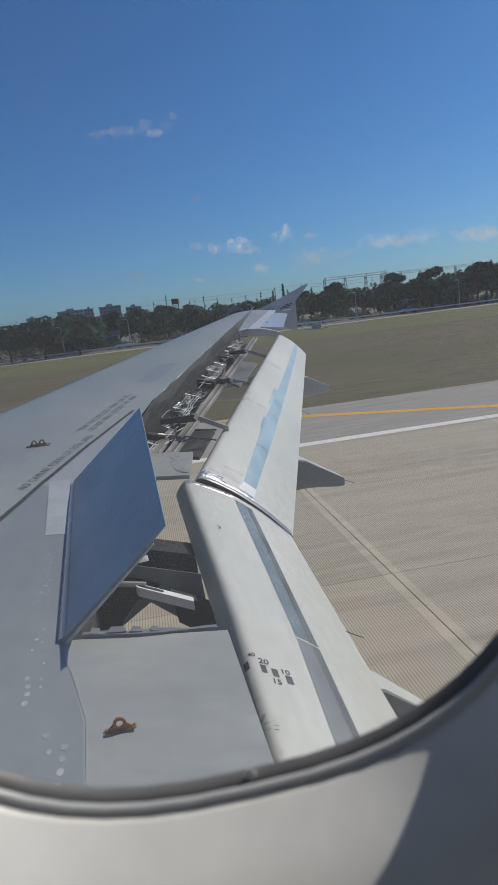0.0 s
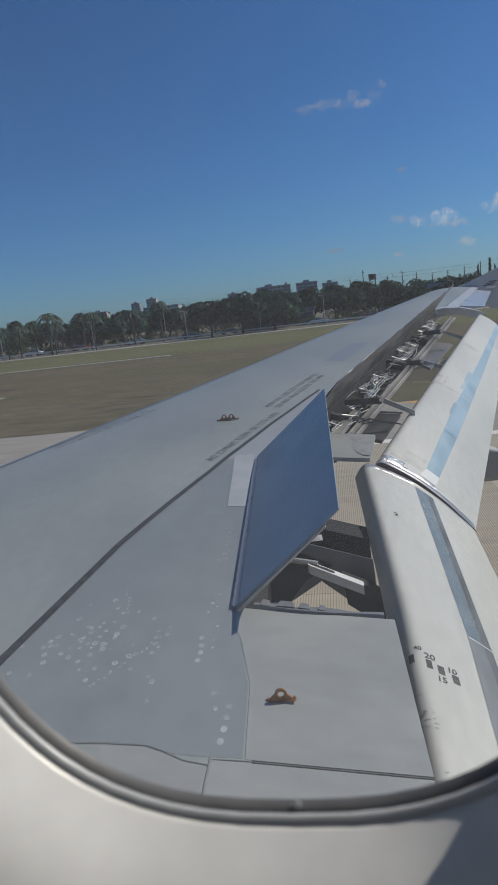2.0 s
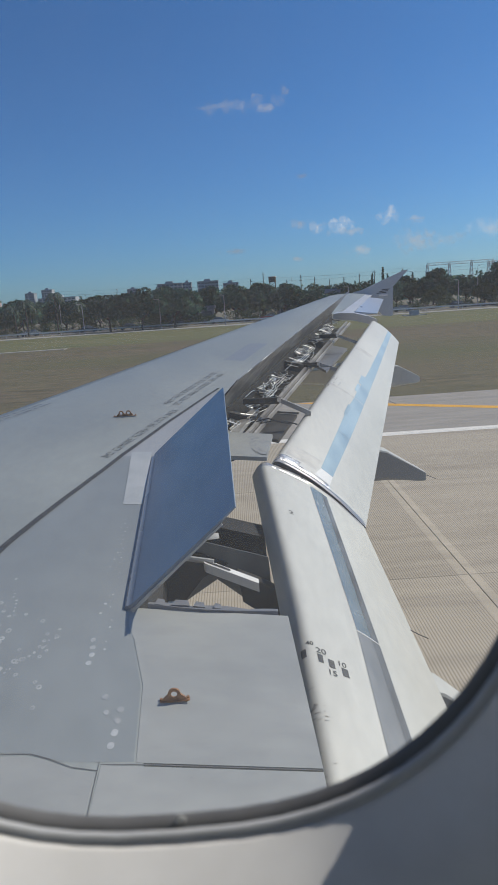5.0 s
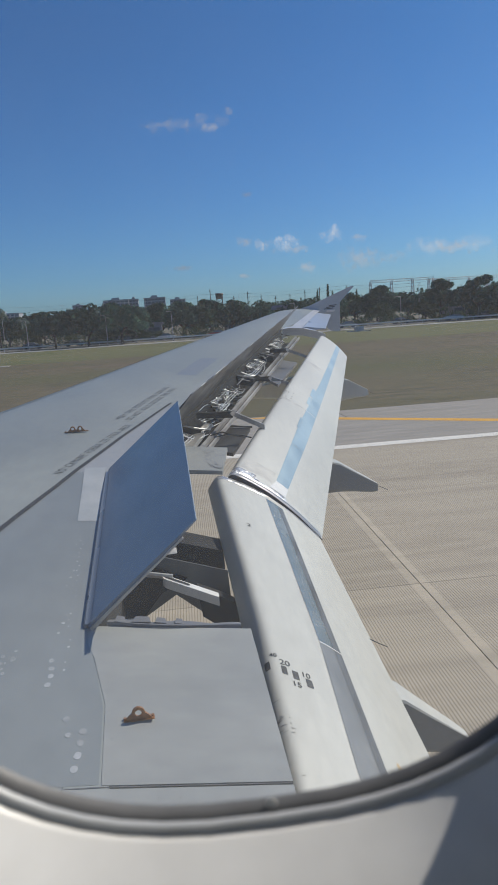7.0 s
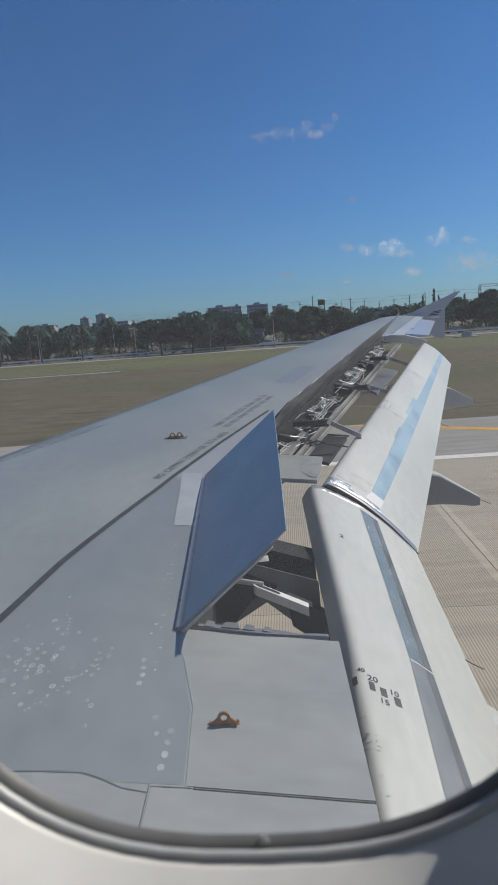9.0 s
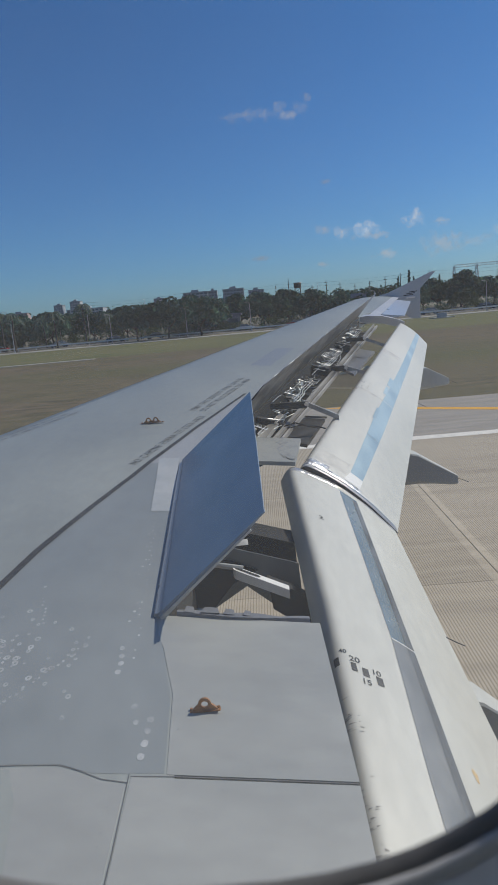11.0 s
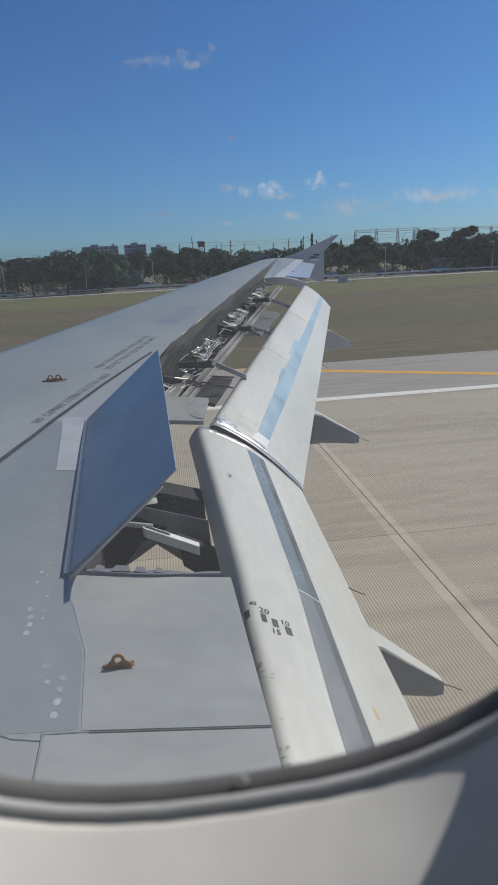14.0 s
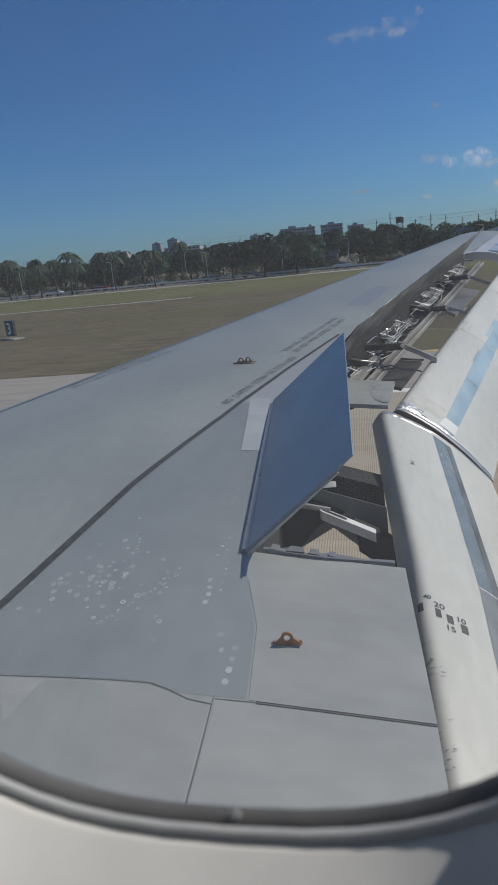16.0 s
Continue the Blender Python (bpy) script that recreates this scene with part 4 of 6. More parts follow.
loft(bm, [[cove(y, -0.06, 0.004), cove(y, 0.018, 0.004), cove(y, 0.018, -0.03), cove(y, -0.06, -0.012)] for y in ys])
part("hinge_cover", bm, COVE, wing, "black strip added to hide the pale wing box edge", smooth=30)
BAR = material("lip_metal", (0.40, 0.39, 0.37), 0.45, metal=0.3, dark=(0.22, 0.21, 0.2), scale=5, stretch=(1, 0.3, 1), bump=0.03, amount=1)
for dx, dz, w in ((0.25, -0.135, 0.028), (0.31, -0.15, 0.018)):
    bm = bmesh.new()
    loft(bm, [[cove(y, dx, dz), cove(y, dx + w, dz - 0.006), cove(y, dx + w, dz - 0.04), cove(y, dx, dz - 0.04)] for y in ys])
    part("lip_rail", bm, BAR, wing, "pale metal lip along the cove", smooth=30)
PIPES = ((5.02, 5.75, 26), (6.1, 7.6, 52), (7.95, 9.2, 32), (9.6, 10.9, 20))
for y0, y1, count in PIPES:
    bm = bmesh.new()
    # long parallel tubes that follow the lip, then turn into the cove
    span = y1 - y0
    for k in range(3):
        o = 0.02 * k
        for u, v, w in (((0.0, 0.12, 0.42, 0.5, 0.78, 0.9), (0.09, 0.19, 0.20, 0.17, 0.18, 0.08), -0.11), ((0.35, 0.45, 0.62, 0.7), (0.05, 0.10, 0.10, 0.04), -0.06)):
            if k < 2 or len(u) > 4:
                tube(bm, [cove(y0 + span * a + o * 0.6, b - o, w + 0.012 * k) for a, b in zip(u, v)], 0.0055, 7)
    for a in (0.02, 0.3, 0.66):
        tube(bm, [cove(y0 + span * a, 0.05, -0.03), cove(y0 + span * (a + 0.05), 0.17, -0.1)], 0.007, 7)
    # a cluster of small fittings
    for k in range(int(26 * span) + 14):
        q = cove(min(max(rng.gauss(y0 + span * 0.48, span * 0.16), y0), y1), rng.uniform(0.04, 0.13), rng.uniform(-0.13, -0.03))
        c = rng.uniform(.004, .011)
        box(bm, (-c, -c * 1.6, -c), (c, c * 1.6, c), 0.002, Matrix.Translation(q) @ Euler((rng.uniform(0, 3), rng.uniform(0, 3), rng.uniform(0, 3))).to_matrix().to_4x4())
    for k in range(count // 3):
        y, dx, dz = rng.uniform(y0, y1), rng.uniform(0.05, 0.22), rng.uniform(-0.18, -0.02)
        pts = [cove(y, dx, dz)]
        heading = rng.choice((0.2, 0.5, 1.2, 1.57, 1.9, 2.6)) + rng.uniform(-.15, .15)
        for j in range(rng.randint(1, 4)):
            run = rng.uniform(0.04, 0.16)
            y += run * math.sin(heading) * 1.5
            dx = min(max(dx + run * math.cos(heading), 0.04), 0.235)
            dz = min(max(dz + rng.uniform(-.04, .04), -0.2), -0.02)
            pts.append(cove(y, dx, dz))
            heading += rng.choice((-0.8, 0.8, -1.4, 1.4, 0.3))
        tube(bm, pts, rng.uniform(.002, .0045), 6)
        for p in pts[::2]:
            if rng.random() < 0.5:
                c = rng.uniform(.006, .013)
                box(bm, (-c, -c * 1.4, -c), (c, c * 1.4, c), 0.002, Matrix.Translation(p) @ Matrix.Rotation(rng.uniform(0, 3), 4, "Z"))
    tagged(part("pipe_bundle", bm, PIPE, wing, "tangle of bright steel pipes and clamps", smooth=40), kind="stuff")
    bm = bmesh.new()
    for k in range(count // 4):
        y = rng.uniform(y0 - 0.2, y1 + 0.3)
        base = cove(y, rng.uniform(0.03, 0.12), rng.uniform(-0.2, -0.03))
        tube(bm, [base, base + Vector((0.1, rng.uniform(0.05, .25), -0.02)), base + Vector((0.17, rng.uniform(.1, .4), -0.04))], rng.uniform(.006, .014), 7)
    tagged(part("hose_bundle", bm, RUBBER, wing, "black hoses", smooth=40), kind="stuff")
for y in (5.75, 7.85, 9.3):
    bm = bmesh.new()
    slab(bm, [cove(y, 0.02, -0.04), cove(y, 0.22, -0.10), cove(y + 0.05, 0.24, -0.10), cove(y + 0.05, 0.02, -0.04)], (0, 0, -0.1))
    part("hinge_rib", bm, RUBBER, wing, "dark hinge rib")


TRACK_DARK = material("dark_track_metal", (0.075, 0.076, 0.08), 0.5, metal=0.2, dark=(0.035, 0.035, 0.037), scale=7, bump=0.05, amount=1.0)


def track_arm(a, b, c):
    """A flap track: a dark beam out of the cove and a bright-edged arm down to the flap nose."""
    bm = bmesh.new()
    a, b, c = Vector(a), Vector(b), Vector(c)
    w = Vector((0, 0.022, 0))
    loft(bm, [[p - w, p + w, p + w - Vector((0, 0, h)), p - w - Vector((0, 0, h))] for p, h in ((a, 0.05), (b, 0.06))])
    beam = part("track_beam", bm, TRACK_DARK, wing, "dark flap track beam", smooth=20)
    bm = bmesh.new()
    e = (c - b).normalized()
    loft(bm, [[p - v, p + v, p + v - Vector((0, 0, h)), p - v - Vector((0, 0, h))] for p, h, v in ((b - e * 0.04, 0.03, w * 0.5), (b + e * 0.02, 0.045, w * 1.25), (c, 0.045, w * 1.1))])
    part("track_arm", bm, BAR_PALE, beam, "pale sunlit track arm", smooth=20)
    bm = bmesh.new()
    bmesh.ops.create_cone(bm, cap_ends=True, segments=12, radius1=0.022, radius2=0.022, depth=0.06, matrix=Matrix.Translation(b - Vector((0, 0, 0.02))) @ Matrix.Rotation(math.pi / 2, 4, "X"))
    part("pivot_pin", bm, STEEL, beam)


track_arm((0.05, 5.95, 3.50), (0.38, 5.9, 3.50), (0.66, 5.86, 3.36))
track_arm((0.75, 7.95, 3.60), (1.0, 7.9, 3.60), (1.22, 7.88, 3.52))
track_arm((1.25, 9.65, 3.83), (1.50, 9.6, 3.83), (1.80, 9.58, 3.70))
bm = bmesh.new()
tube(bm, [(0.15, 5.50, 3.36), (0.25, 5.52, 3.38), (0.33, 5.46, 3.36), (0.42, 5.5, 3.34), (0.5, 5.46, 3.32)], 0.006, 7)
tube(bm, [(0.18, 5.46, 3.35), (0.30, 5.44, 3.37), (0.44, 5.45, 3.33)], 0.005, 7)
part("loose_cable", bm, RUBBER, wing, "black cable loop")
bm = bmesh.new()
slab(bm, [(-0.1, 5.351, 3.32), (-0.003, 5.309, 3.32), (0.183, 6.054, 3.37), (0.134, 6.178, 3.37)], (0, 0, -0.04))
part("shroud_lip", bm, BAR, wing, "pale metal lip")
bm = bmesh.new()
slab(bm, [(0.19, 6.95, 3.2), (0.60, 6.62, 3.2), (0.33, 5.45, 3.2), (0.02, 5.85, 3.2)], (0, 0, -0.03))
part("cove_floor", bm, TRACK_DARK, wing, "dark floor of the cove")
bm = bmesh.new()
loft(bm, [[(x, y - 0.02, z), (x, y + 0.02, z), (x, y + 0.02, z - 0.02), (x, y - 0.02, z - 0.02)] for x, y, z in ((0.17, 6.95, 3.235), (0.30, 6.86, 3.245), (0.42, 6.74, 3.23), (0.62, 6.62, 3.225))])
part("floor_rim", bm, BAR_PALE, wing, "pale rim of the cove floor")
bm = bmesh.new()
slab(bm, [(0.94, 8.76, 3.55), (1.59, 11.35, 3.56), (1.78, 10.38, 3.55), (1.04, 7.50, 3.535)], (0, 0, -0.03))
part("cove_floor", bm, GREY_DARK, wing, "grey lower panel between spoiler and flap")


# flap track fairings
FAIR_GREY = material("fairing_grey_paint", (0.27, 0.275, 0.27), 0.45, dark=(0.21, 0.215, 0.212), scale=1.5, stretch=(1, 1, 2), bump=0.01)


def fairing(y, te, tip, zt, wide, label, front=1.9, paint=None):
    """A canoe-shaped fairing under the flap, drooping at its rear; te: the flap edge above it; tip: its rear end."""
    (tx, tz), (px, pz) = te, tip
    st = [(tx - 1.9, zt - 0.34, 0.04, 0.1), (tx - 1.6, zt - 0.30, 0.14, 0.5), (tx - 1.2, zt - 0.26, 0.22, 0.85), (tx - 0.8, zt - 0.2, 0.32, 1.0), (tx - 0.5, zt - 0.17, 0.38, 1.0),
          (tx - 0.16, tz + 0.0, 0.36, 0.6), (lerp(tx, px, 0.1), lerp(tz, pz, 0.18), 0.30, 0.52), (lerp(tx, px, 0.45), lerp(tz, pz, 0.5), 0.215, 0.4), (lerp(tx, px, 0.85), lerp(tz, pz, 0.86), 0.13, 0.26), (px, pz, 0.085, 0.17), (px + 0.008, pz - 0.012, 0.07, 0.14)]
    st = [row for row in st if row[0] > tx - front - 0.01]
    rows = []
    for x, top, deep, w in st:
        w *= wide / 2
        rows.append([(x, y + w * a, top - deep * b) for a, b in ((-0.5, -0.01), (-0.93, 0.0), (-1, 0.05), (-1, 0.45), (-0.97, 0.9), (-0.8, 1), (0.8, 1), (0.97, 0.9), (1, 0.45), (1, 0.05), (0.93, 0.0), (0.5, -0.01))])
    bm = bmesh.new()
    loft(bm, rows)
    own = part("flap_track_fairing", bm, paint or FAIR_GREY, wing, label, smooth=22)
    bm = bmesh.new()
    loft(bm, [[Vector(r[i]) + Vector((0, 0.003 * (-1 if i < 5 else 1), 0.003)) for i in (2, 1, 0, 11, 10, 9)] for r in rows[-7:-1]], closed=False)
    part("fairing_cap", bm, CREAM, own, "cream upper shell of the fairing", smooth=30)
    bm = bmesh.new()
    tube(bm, [(px, y, pz - 0.03), (px + 0.06, y - 0.005, pz - 0.055), (px + 0.12, y - 0.01, pz - 0.085)], 0.0028, 5)
    part("static_wick", bm, RUBBER, own, "thin black static wick")


fairing(2.98, (0.905, 2.465), (1.305, 2.10), 2.60, 0.36, "grey flap track fairing with a cream upper shell")
fairing(6.50, (1.434, 2.85), (1.885, 2.53), 3.13, 0.40, "grey flap track fairing with a cream upper shell", 0.8)
fairing(9.90, (2.42, 3.31), (2.78, 3.09), 3.56, 0.36, "pale flap track fairing with a drooping tail", paint=CREAM)
for y, s in ((3.35, 0.985), (8.0, 0.985)):
    bm = bmesh.new()
    fn = inner if y < 4.7 else outer
    p, _ = flap_top(fn, y, s)
    tube(bm, [p, p + Vector((0.05, -0.005, -0.03)), p + Vector((0.10, -0.01, -0.055))], 0.0028, 5)
    part("static_wick", bm, RUBBER, flap_in if y < 4.7 else flap_out, "thin black static wick")

# ---- outer wing ----
def tail_plate(name, y0, y1, d0, d1, drop, mat, label, n=6):
    bm = bmesh.new()
    rows = []
    for k in range(n + 1):
        y = lerp(y0, y1, k / n)
        x, z = hinge_x(y) + 0.12, hinge_z(y) - 0.12 * 0.12
        f = lerp(1, 0.75, k / n)
        a, b = Vector((x + d0 * f, y, z - 0.10 * d0)), Vector((x + d1 * f, y, z - 0.10 * d0 - drop * (d1 - d0)))
        rows.append([a, b, b - Vector((0, 0, 0.008)), a - Vector((0, 0, 0.09 - 0.1 * d0))])
    loft(bm, rows)
    return part(name, bm, mat, wing, label, smooth=20)


PALE = material("pale_grey_paint", (0.55, 0.56, 0.58), 0.4, scale=1.5, bump=0.01)
tail_plate("trailing_panel", 11.75, 15.15, 0.0, 0.20, 0.1, PALE, "pale grey trailing panel")
tail_plate("aileron", 11.85, 14.5, 0.21, 0.62, 0.14, material("aileron_paint", (0.42, 0.47, 0.55), 0.3, scale=1.5, bump=0.01), "pale blue-grey aileron")
bm = bmesh.new()
rows = []
for x, z in ((1.60, 4.05), (1.85, 4.08), (2.1, 4.06), (2.35, 3.99), (2.5, 3.93)):
    rows.append([(x, 11.46, z), (x, 11.74, z + 0.02), (x, 11.74, z - 0.10), (x, 11.50, z - 0.13)])
loft(bm, rows)
part("flap_end_rib", bm, PALE, wing, "pale curved rib at the flap end", smooth=30)
bm = bmesh.new()
out = [(2.75, 4.42), (2.95, 4.46), (3.95, 4.85), (4.03, 4.85), (3.68, 4.50), (3.665, 3.85), (3.60, 3.835), (3.43, 3.87), (3.22, 4.10), (2.9, 4.3)]
loft(bm, [[(x, y, z) for x, z in out] for y in (15.17, 15.21)])
fence = part("wingtip_fence", bm, material("fence_paint", (0.43, 0.46, 0.50), 0.4, scale=1.2, bump=0.01), wing, "grey arrow-shaped wingtip fence", smooth=20)
bm = bmesh.new()
for k in range(3):
    slab(bm, [(3.30 + 0.06 * k, 15.165, 4.36 + 0.035 * k), (3.52 + 0.04 * k, 15.165, 4.37 + 0.035 * k), (3.52 + 0.04 * k, 15.165, 4.39 + 0.035 * k), (3.30 + 0.06 * k, 15.165, 4.38 + 0.035 * k)], (0, 0.004, 0))
part("fence_mark", bm, BLACK, fence)
bm = bmesh.new()
box(bm, (3.35, 15.10, 4.30), (3.55, 15.16, 4.34), 0.01)
part("tip_lamp", bm, WHITE_PAINT, fence, "white wingtip lamp")

# ---- window glass ----
def pane_material():
    m = bpy.data.materials.new("scratched_acrylic")
    m.use_nodes = True
    n, l = m.node_tree.nodes, m.node_tree.links
    n.remove(n["Principled BSDF"])
    out = n["Material Output"]
    clear, film, gloss, a, b = n.new("ShaderNodeBsdfTransparent"), n.new("ShaderNodeBsdfTranslucent"), n.new("ShaderNodeBsdfGlossy"), n.new("ShaderNodeMixShader"), n.new("ShaderNodeMixShader")
    clear.inputs[0].default_value = (0.96, 0.975, 0.98, 1)
    film.inputs[0].default_value = (0.95, 0.95, 0.95, 1)
    gloss.inputs["Roughness"].default_value = 0.03
    t, r = n.new("ShaderNodeTexNoise"), n.new("ShaderNodeMapRange")
    t.inputs["Scale"].default_value = 18
    r.inputs["To Min"].default_value, r.inputs["To Max"].default_value = 0.055, 0.078
    l.new(t.outputs[0], r.inputs["Value"])
    l.new(r.outputs[0], a.inputs[0])
    l.new(clear.outputs[0], a.inputs[1])
    l.new(film.outputs[0], a.inputs[2])
    fr = n.new("ShaderNodeFresnel")
    fr.inputs[0].default_value = 1.2
    l.new(fr.outputs[0], b.inputs[0])
    l.new(a.outputs[0], b.inputs[1])
    l.new(gloss.outputs[0], b.inputs[2])
    l.new(b.outputs[0], out.inputs["Surface"])
    return m


bm = bmesh.new()
bm.faces.new([bm.verts.new(p) for p in oval(0.2115, 0.0134)])
pane = part("pane", bm, pane_material(), window, "clear scratched acrylic pane")
pane.visible_shadow = False
bm = bmesh.new()
bmesh.ops.create_uvsphere(bm, u_segments=12, v_segments=8, radius=0.0018, matrix=Matrix.Translation((0.0, 0.1975, 4.2046)) @ Matrix.Diagonal((1, 0.3, 1, 1)))
part("breather_hole", bm, WHITE_PAINT, window, "small white breather hole fitting")

# ---- beyond the runway ----
CONCRETE_PATH = ground_material("pale_road_concrete", [(0.36, 0.34, 0.30), (0.29, 0.275, 0.25), (0.40, 0.38, 0.34)], [1, 0.15, 1.2], bump=0.1, bump_scale=10)
DARKGROUND = ground_material("shaded_scrub_ground", [(0.19, 0.17, 0.12), (0.10, 0.10, 0.055), (0.27, 0.245, 0.19)], [1, 0.15, 0.7], bump=0.8, bump_scale=4)
GREEN = ground_material("greener_grass", [(0.140, 0.144, 0.056), (0.105, 0.116, 0.042), (0.172, 0.152, 0.078)], [1, 0.08, 0.5], stretch=(0.3, 1, 1), bump=0.8, bump_scale=5)
sheet("grass_strip", -900, 900, 86, 131, -0.035, GREEN, "greener grass before the perimeter road", "grass")
sheet("road_perimeter", -1200, 1200, 131, 137, 0.02, CONCRETE_PATH, "pale concrete perimeter road", "road", drop=0.08)
sheet("ground_scrub", -1200, 1200, 140.5, 420, -0.03, DARKGROUND, "dark scrub ground under the trees", "ground")
sheet("road_public", -1200, 1200, 146, 153, 0.02, ROAD, "grey public road behind the airfield", "road", drop=0.06)
sheet("taxiway_edge", -160, -22, 84.0, 85.6, 0.0, CONCRETE_PATH, "pale strip of bare concrete in the grass", "taxiway edge", drop=0.05)

BARK = material("tree_bark", (0.075, 0.062, 0.05), 0.95, dark=(0.045, 0.04, 0.035), scale=3, bump=0.4, bump_scale=20)
LEAF = material("tree_leaves", (0.106, 0.195, 0.138), 0.7, dark=(0.070, 0.140, 0.102), scale=0.6, fine=4, bump=0, spec=0.2, per_island=0.2, per_object=0.35)
LEAF_LIGHT = material("light_leaves", (0.132, 0.195, 0.108), 0.7, dark=(0.092, 0.145, 0.080), scale=0.6, fine=4, bump=0, spec=0.2, per_island=0.12, per_object=0.25)
LEAF_PALM = material("palm_leaves", (0.075, 0.12, 0.08), 0.6, dark=(0.052, 0.086, 0.058), scale=0.8, fine=4, bump=0, per_island=0.3, per_object=0.2)


def let_light_through(m, share):
    """Leaves pass part of the light on."""
    n, l = m.node_tree.nodes, m.node_tree.links
    p = n["Principled BSDF"]
    thin, mix = n.new("ShaderNodeBsdfTranslucent"), n.new("ShaderNodeMixShader")
    l.new(p.inputs["Base Color"].links[0].from_socket, thin.inputs[0])
    mix.inputs[0].default_value = share
    l.new(p.outputs[0], mix.inputs[1])
    l.new(thin.outputs[0], mix.inputs[2])
    l.new(mix.outputs[0], n["Material Output"].inputs["Surface"])


for m in (LEAF, LEAF_LIGHT, LEAF_PALM):
    let_light_through(m, 0.5)


def leaves(bm, centre, radius, count, size, r, squash=0.7):
    """A clump of small leaf tufts, each a bent pair of quads, round a centre; the tufts face outwards."""
    puff = bm.verts.layers.float_vector.get("puff") or bm.verts.layers.float_vector.new("puff")
    for _ in range(count):
        while True:
            d = Vector((r.uniform(-1, 1), r.uniform(-1, 1), r.uniform(-1, 1)))
            if 0.25 < d.length < 1:
                break
        p = centre + Vector((d.x * radius, d.y * radius, d.z * radius * squash))
        s = size * r.uniform(0.6, 1.4)
        q = Euler((r.uniform(-1.2, 1.2), r.uniform(-1.2, 1.2), r.uniform(0, 6.28))).to_matrix()
        a, b = q @ Vector((s, 0, 0)), q @ Vector((0, s * 0.6, 0))
        c = q @ Vector((0, 0, s * 0.35))
        v = [bm.verts.new(p + k) for k in (-a - b, -a + b, c + b, c - b, a + b - c * 0.3, a - b - c * 0.3)]
        bm.faces.new((v[0], v[1], v[2], v[3]))
        bm.faces.new((v[3], v[2], v[4], v[5]))
        face_out = (Vector((d.x, d.y, d.z + 0.25)).normalized() + 0.35 * (q @ Vector((0, 0, 1)))).normalized()
        for k in v:
            k[puff] = face_out


def foliage_part(name, bm, mat, parent):
    """Links foliage with shading normals that face out of each clump."""
    puff = bm.verts.layers.float_vector["puff"]
    normals = [tuple(v[puff]) for v in bm.verts]
    me = bpy.data.meshes.new(name)
    bm.to_mesh(me)
    bm.free()
    me.materials.append(mat)
    me.shade_smooth()
    me.normals_split_custom_set_from_vertices(normals)
    ob = new(name, me)
    ob.parent = parent
    return ob


def tree(name, height, spread, seed, leaf, label, flat=0.55, clumps=26, low=0.35):
    """A broad tree: tapered trunk, forking limbs and a crown of leaf clumps with gaps and an uneven outline."""
    r = random.Random(seed)
    own = thing(name, label, "tree", "trees along the airfield road")
    bm = bmesh.new()
    fork = height * r.uniform(0.22, 0.3)
    lean = Vector((r.uniform(-.3, .3), r.uniform(-.3, .3), fork))
    tube(bm, [(0, 0, -0.3), (0.02, 0, fork * 0.4), lean], height * 0.032, 8, 0.75)
    heads = []
    for k in range(clumps):
        a = k * 2.4 + r.uniform(-.4, .4)
        rad = spread * math.sqrt(r.uniform(0.03, 1)) * 0.78
        edge = (rad / spread) ** 2
        z = height * lerp(1 - 0.16 * flat, low + 0.14, edge) - r.uniform(0, height * (0.33 - 0.1 * edge))
        heads.append(Vector((rad * math.cos(a), rad * math.sin(a), max(z, height * low))))
    for k in range(0, clumps, 3):
        mid = lean.lerp(heads[k], 0.5) + Vector((0, 0, height * 0.04))
        tube(bm, [lean, mid, heads[k]], height * 0.014, 6, 0.35)
    part("trunk", bm, BARK, own, smooth=60)
    bm = bmesh.new()
    for h in heads:
        leaves(bm, h, spread * r.uniform(0.26, 0.42), 75, height * 0.038, r, 0.62)
    foliage_part("crown", bm, leaf, own)
    return own


def bush(seed, width, height):
    r = random.Random(seed)
    own = thing("bush", "dense green roadside bush", "bush", "bushes along the airfield road")
    bm = bmesh.new()
    for k in range(5):
        tube(bm, [(0, 0, -0.1), (r.uniform(-.5, .5) * width, r.uniform(-.2, .2), height * 0.6)], 0.04, 5, 0.4)
    part("stems", bm, BARK, own)
    bm = bmesh.new()
    for k in range(12):
        leaves(bm, Vector((r.uniform(-.5, .5) * width, r.uniform(-.3, .3) * width * 0.5, r.uniform(0.25, 0.75) * height)), height * 0.36, 70, height * 0.045, r, 0.75)
    foliage_part("foliage", bm, LEAF_LIGHT, own)
    return own


